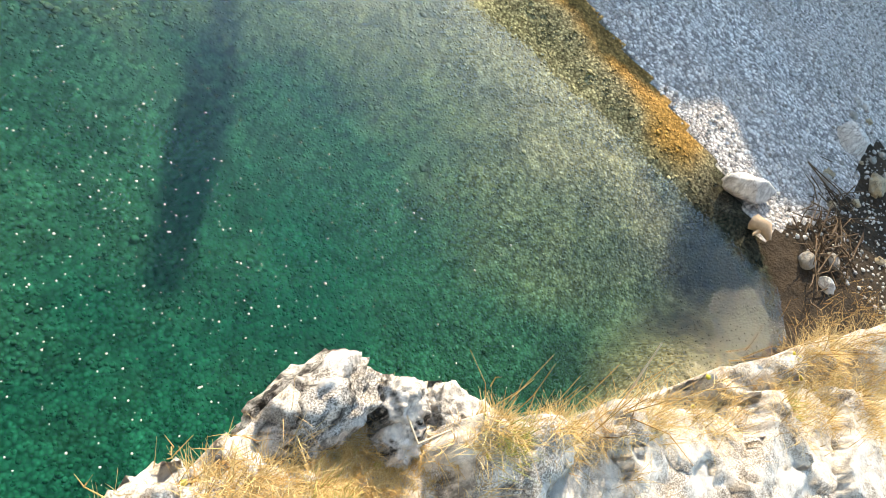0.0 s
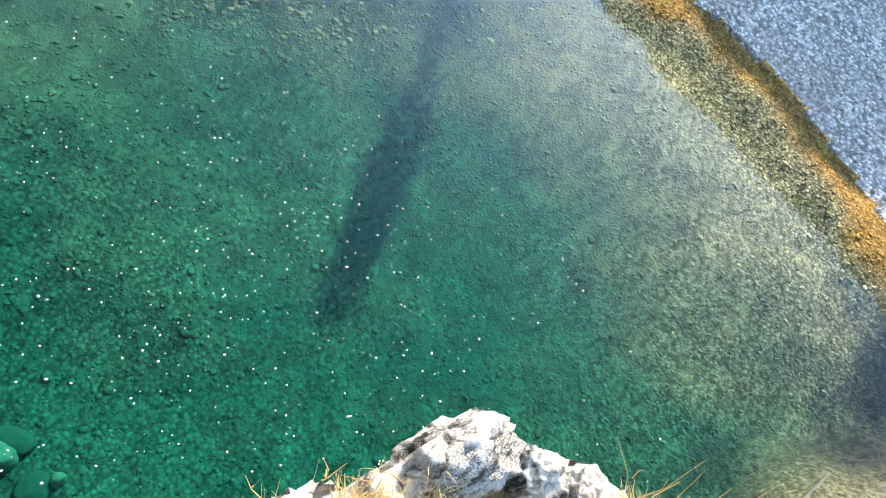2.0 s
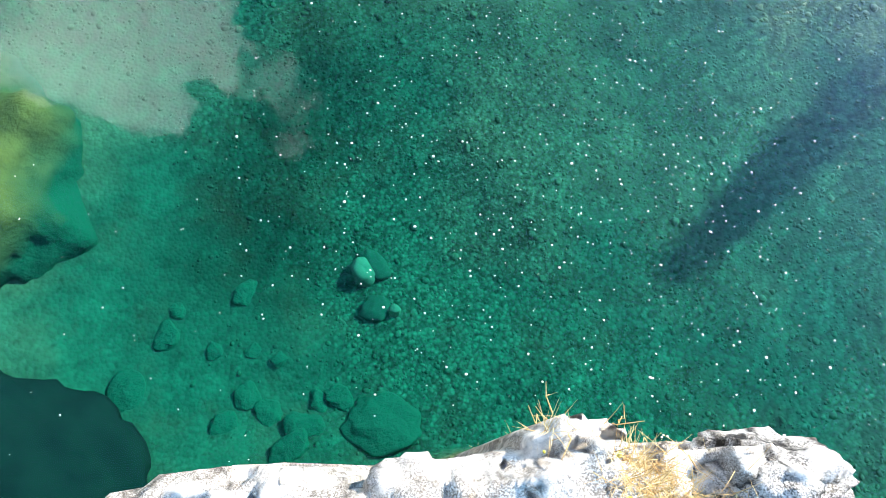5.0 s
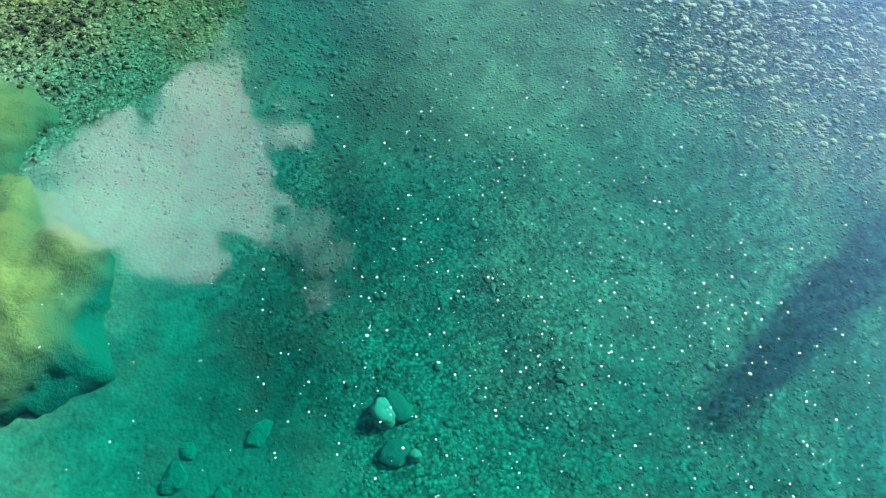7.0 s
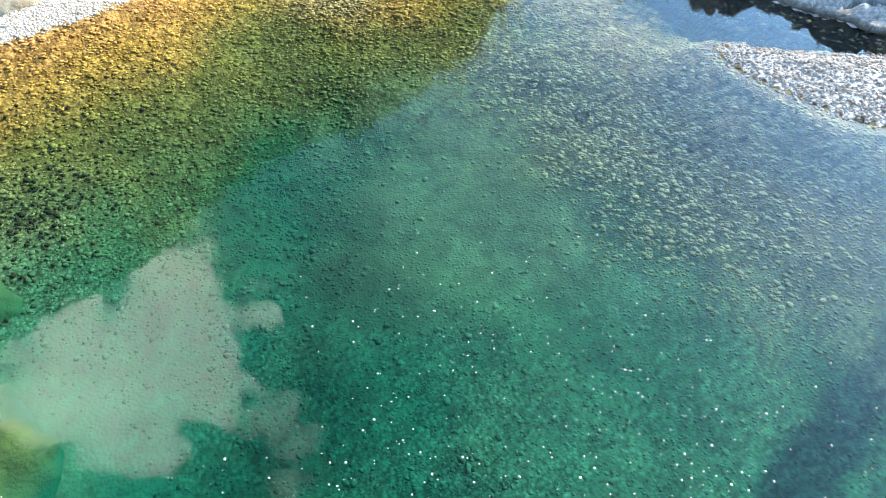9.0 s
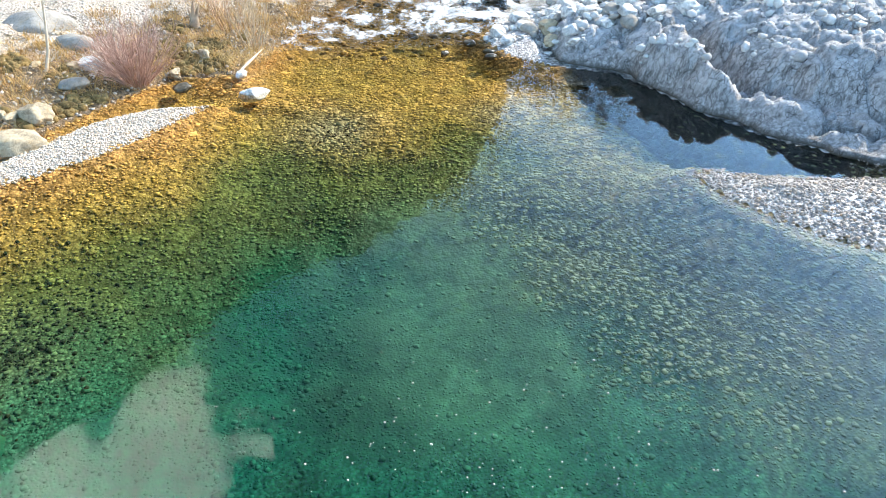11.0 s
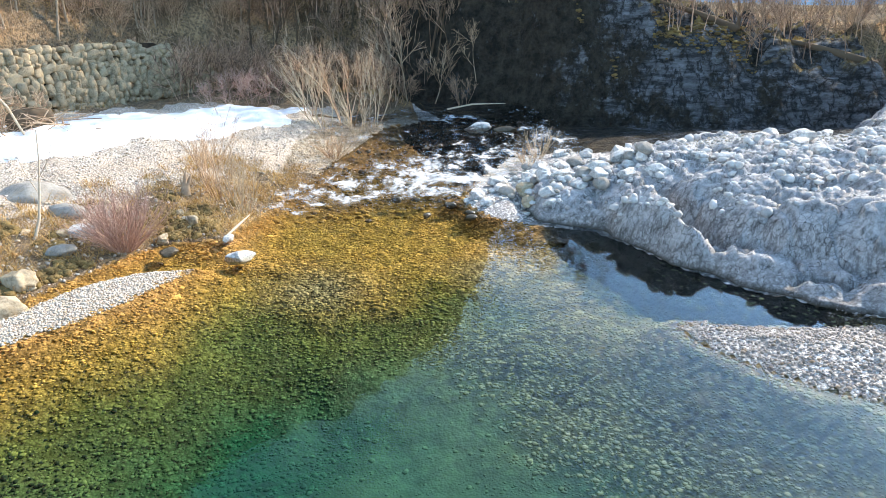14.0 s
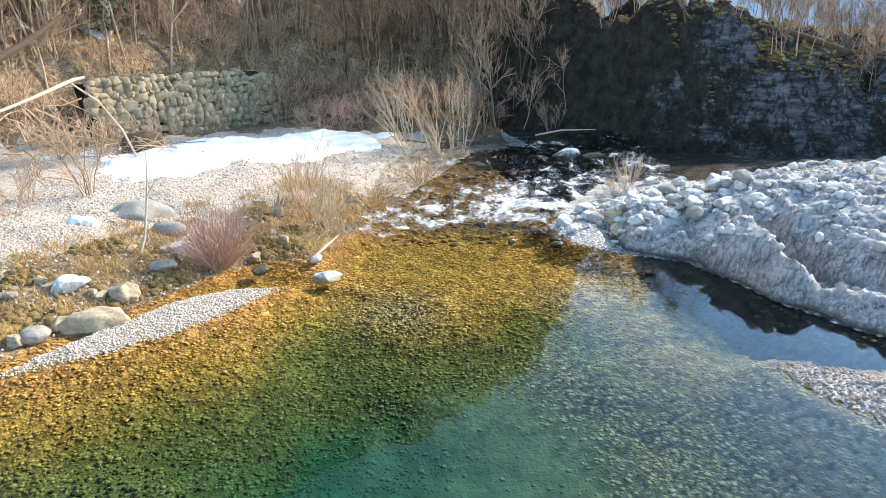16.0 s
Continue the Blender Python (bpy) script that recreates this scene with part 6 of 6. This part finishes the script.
# ---- dry grass and herbs ----
def tufts(name, places, count, length, mat, label, seed, spread=0.1, lean=0.7, width=0.004, zfn=None, way=None):
    """Tufts of grass at the places, as one growth."""
    rng = np.random.default_rng(seed)
    root = np.concatenate([rng.normal(size=(int(count * s), 2)) * spread * s + (x, y) for x, y, s in places])
    root = np.stack([root[:, 0], root[:, 1], zfn(root[:, 0], root[:, 1]) - 0.01], 1)
    v, f = blades(rng, root, length * rng.uniform(0.4, 1.2, len(root)), lean, width, way=way)
    return thing(name, make_mesh(name, v, f, mat, False), label, "grass", "stuff")


POCKET = [(0.85, -0.22, 1.0), (0.98, -0.30, 1.1), (1.12, -0.36, 1.1), (0.80, -0.34, 0.9), (0.95, -0.45, 1.2), (1.10, -0.52, 1.1), (1.28, -0.55, 1.0), (0.70, -0.10, 0.7), (0.62, -0.02, 0.6), (1.45, -0.62, 0.9),
          (0.72, -0.25, 0.8), (1.62, -0.72, 0.8), (1.72, -0.85, 0.9), (1.85, -0.98, 0.8), (1.0, -0.62, 0.9)]
RIGHT = [(2.30, -1.36, 0.7), (2.55, -1.52, 1.0), (2.75, -1.72, 1.1), (2.95, -1.92, 1.1), (3.25, -2.05, 1.1), (3.5, -2.3, 1.1), (3.2, -1.72, 0.8), (3.6, -2.0, 1.0), (3.9, -2.2, 1.1), (4.3, -2.55, 1.1),
         (3.15, -2.2, 0.9), (3.6, -2.6, 1.0), (2.05, -1.15, 0.6), (3.4, -1.86, 1.0), (4.0, -2.7, 1.0)]
tufts("dry_grass", POCKET, 420, 0.105, M_STRAW, "tufts of straw-coloured dry grass on the ledge", 501, 0.07, 1.0, 0.0035, ledge_at)
tufts("brown_grass", POCKET, 260, 0.10, M_STRAW_B, "brown dead grass on the ledge", 502, 0.08, 1.2, 0.003, ledge_at)
tufts("green_grass", [(0.84, -0.36, 1.0), (0.9, -0.42, 0.8), (1.42, -0.70, 0.8), (2.75, -1.75, 0.6), (3.3, -2.1, 0.6)], 160, 0.10, M_GRASS, "few greenish grass blades on the ledge", 503, 0.05, 0.7, 0.0035, ledge_at)
tufts("rim_grass", RIGHT, 300, 0.16, M_STRAW, "long dry grass along the ledge rim", 504, 0.09, 1.0, 0.004, ledge_at)
tufts("rim_brown_grass", RIGHT, 180, 0.14, M_STRAW_B, "brown dead grass along the ledge rim", 505, 0.10, 1.2, 0.0035, ledge_at)
tufts("crack_grass", [(1.28, -0.92, 0.6), (1.5, -1.15, 0.5), (1.75, -1.2, 0.4), (0.35, 0.12, 0.25), (0.52, 0.17, 0.35), (0.78, 0.08, 0.3), (1.2, -0.75, 0.6), (1.15, -0.95, 0.5), (0.42, 0.16, 0.25), (-0.2, -0.2, 0.2)],
      120, 0.12, M_STRAW, "short dry grass in the rock cracks", 506, 0.05, 0.6, 0.003, ledge_at)

# dead stalks that stand up from the rim
rng = np.random.default_rng(521)
stalks = []
for x0, y0, n, h in ((0.40, 0.17, 7, 0.11), (0.75, 0.08, 6, 0.12), (1.72, -0.70, 10, 0.32), (1.82, -0.88, 12, 0.35), (1.95, -0.98, 8, 0.3), (1.60, -0.60, 6, 0.25), (2.2, -1.15, 5, 0.25), (3.3, -1.75, 10, 0.3), (3.7, -2.0, 10, 0.35)):
    for _ in range(n):
        p = np.array((x0 + rng.normal() * 0.06, y0 + rng.normal() * 0.05, 0))
        p[2] = float(ledge_at(p[0], p[1])) if float(ledge_at(p[0], p[1])) > 3.6 else 4.0
        w = rng.normal(size=3) * 0.35 + (0, 0, 1)
        L = h * rng.uniform(0.5, 1.2)
        q = [p, p + w * L * 0.5 + rng.normal(size=3) * 0.015, p + w * L + rng.normal(size=3) * 0.03]
        stalks.append((np.array(q), np.array([0.0028, 0.002, 0.001])))
thing("dead_stalks", make_mesh("dead_stalks", *tubes(stalks, 4), M_STRAW_B), "thin dead stalks standing on the rim", "stalks", "stuff")
wood("withered_plant", [(np.array([(1.98, -1.16, 4.25), (2.08, -1.02, 4.42), (2.26, -0.95, 4.62)]), np.array([0.007, 0.006, 0.003]))], M_PALEWOOD, "long pale dead plant stem leaning over the rim", "stem")
wood("dry_twig", [(np.array([(1.30, -0.36, 4.3), (1.22, -0.45, 4.36), (1.38, -0.52, 4.33), (1.33, -0.66, 4.28)]), np.array([0.005, 0.006, 0.005, 0.003]))], M_PALEWOOD, "crooked dry twig lying in the grass", "twig")

# lichen and moss flecks on the ledge
n = 60
c = np.array([(1.2, -0.1), (2.4, -1.3), (3.0, -1.75), (1.35, -0.3), (0.5, -0.1)])[rng.integers(0, 5, n)] + rng.normal(size=(n, 2)) * 0.12
v, f = pebbles(np.stack([c[:, 0], c[:, 1], np.array([float(ledge_at(a, b)) for a, b in c])], 1), rng.uniform(0.006, 0.022, n), 530)
thing("lichen", make_mesh("lichen", v, f, M_LICHEN), "yellow lichen and moss flecks on limestone", "lichen", "stuff")

# moss, straw and rough grass along the left bank
g = lambda x, y: ground_at(x, y)
rng = np.random.default_rng(540)
c = np.stack([rng.uniform(-12.5, -4, 7000), rng.uniform(13.5, 22.5, 7000)], 1)
dd = -edge_distance(c[:, 0], c[:, 1], SHORE)
c = c[(dd > 0.2) & (dd < 3.6) & (fbm(flat(c[:, 0], c[:, 1]), 0.8, 3, seed=133) > 0.15)]
v, f = pebbles(np.stack([c[:, 0], c[:, 1], g(c[:, 0], c[:, 1])], 1), rng.uniform(0.06, 0.22, len(c)), 541, 0.7)
thing("moss_mounds", make_mesh("moss_mounds", v, f, M_MOSS), "olive and brown mossy hummocks on the bank", "moss", "stuff")
c = np.stack([rng.uniform(-14, -2, 900), rng.uniform(13.5, 27, 900)], 1)
dd = -edge_distance(c[:, 0], c[:, 1], SHORE)
c = c[(dd > 0.15) & (dd < 4.5)]
tufts("bank_grass", [(a, b, rng.uniform(0.3, 1.0)) for a, b in c], 60, 0.34, M_STRAW_B, "dry brown grass on the river bank", 542, 0.22, 1.0, 0.02, g)
tufts("yellow_grass", [(-3.9, 20.5, 1.2), (-3.6, 20.9, 1.2), (-4.4, 20.1, 1.0), (-5.0, 20.2, 1.0), (-3.3, 21.4, 1.0), (-6.0, 20.4, 0.8)], 240, 0.35, M_STRAW, "yellow grass beside the water", 543, 0.28, 1.0, 0.012, g)
c = np.stack([rng.uniform(-18, 3, 700), rng.uniform(33.5, 42, 700)], 1)
kk = height(c[:, 0], c[:, 1])[2]
c = c[(kk > -2.4) & (kk < 5)]
tufts("slope_grass", [(a, b, rng.uniform(0.3, 1.0)) for a, b in c], 30, 0.6, M_STRAW_B, "dry brown grass at the slope's foot", 544, 0.4, 0.9, 0.02, g)
tufts("dark_bank_grass", [(9.0, -5.2, 1.0), (9.8, -5.4, 1.0), (10.6, -5.5, 0.9), (8.2, -5.0, 1.0), (11.4, -5.8, 0.8), (7.6, -4.8, 1.0)], 130, 0.4, M_STRAW_B, "brown grass hanging on the dark bank", 545, 0.3, 1.0, 0.008, g)
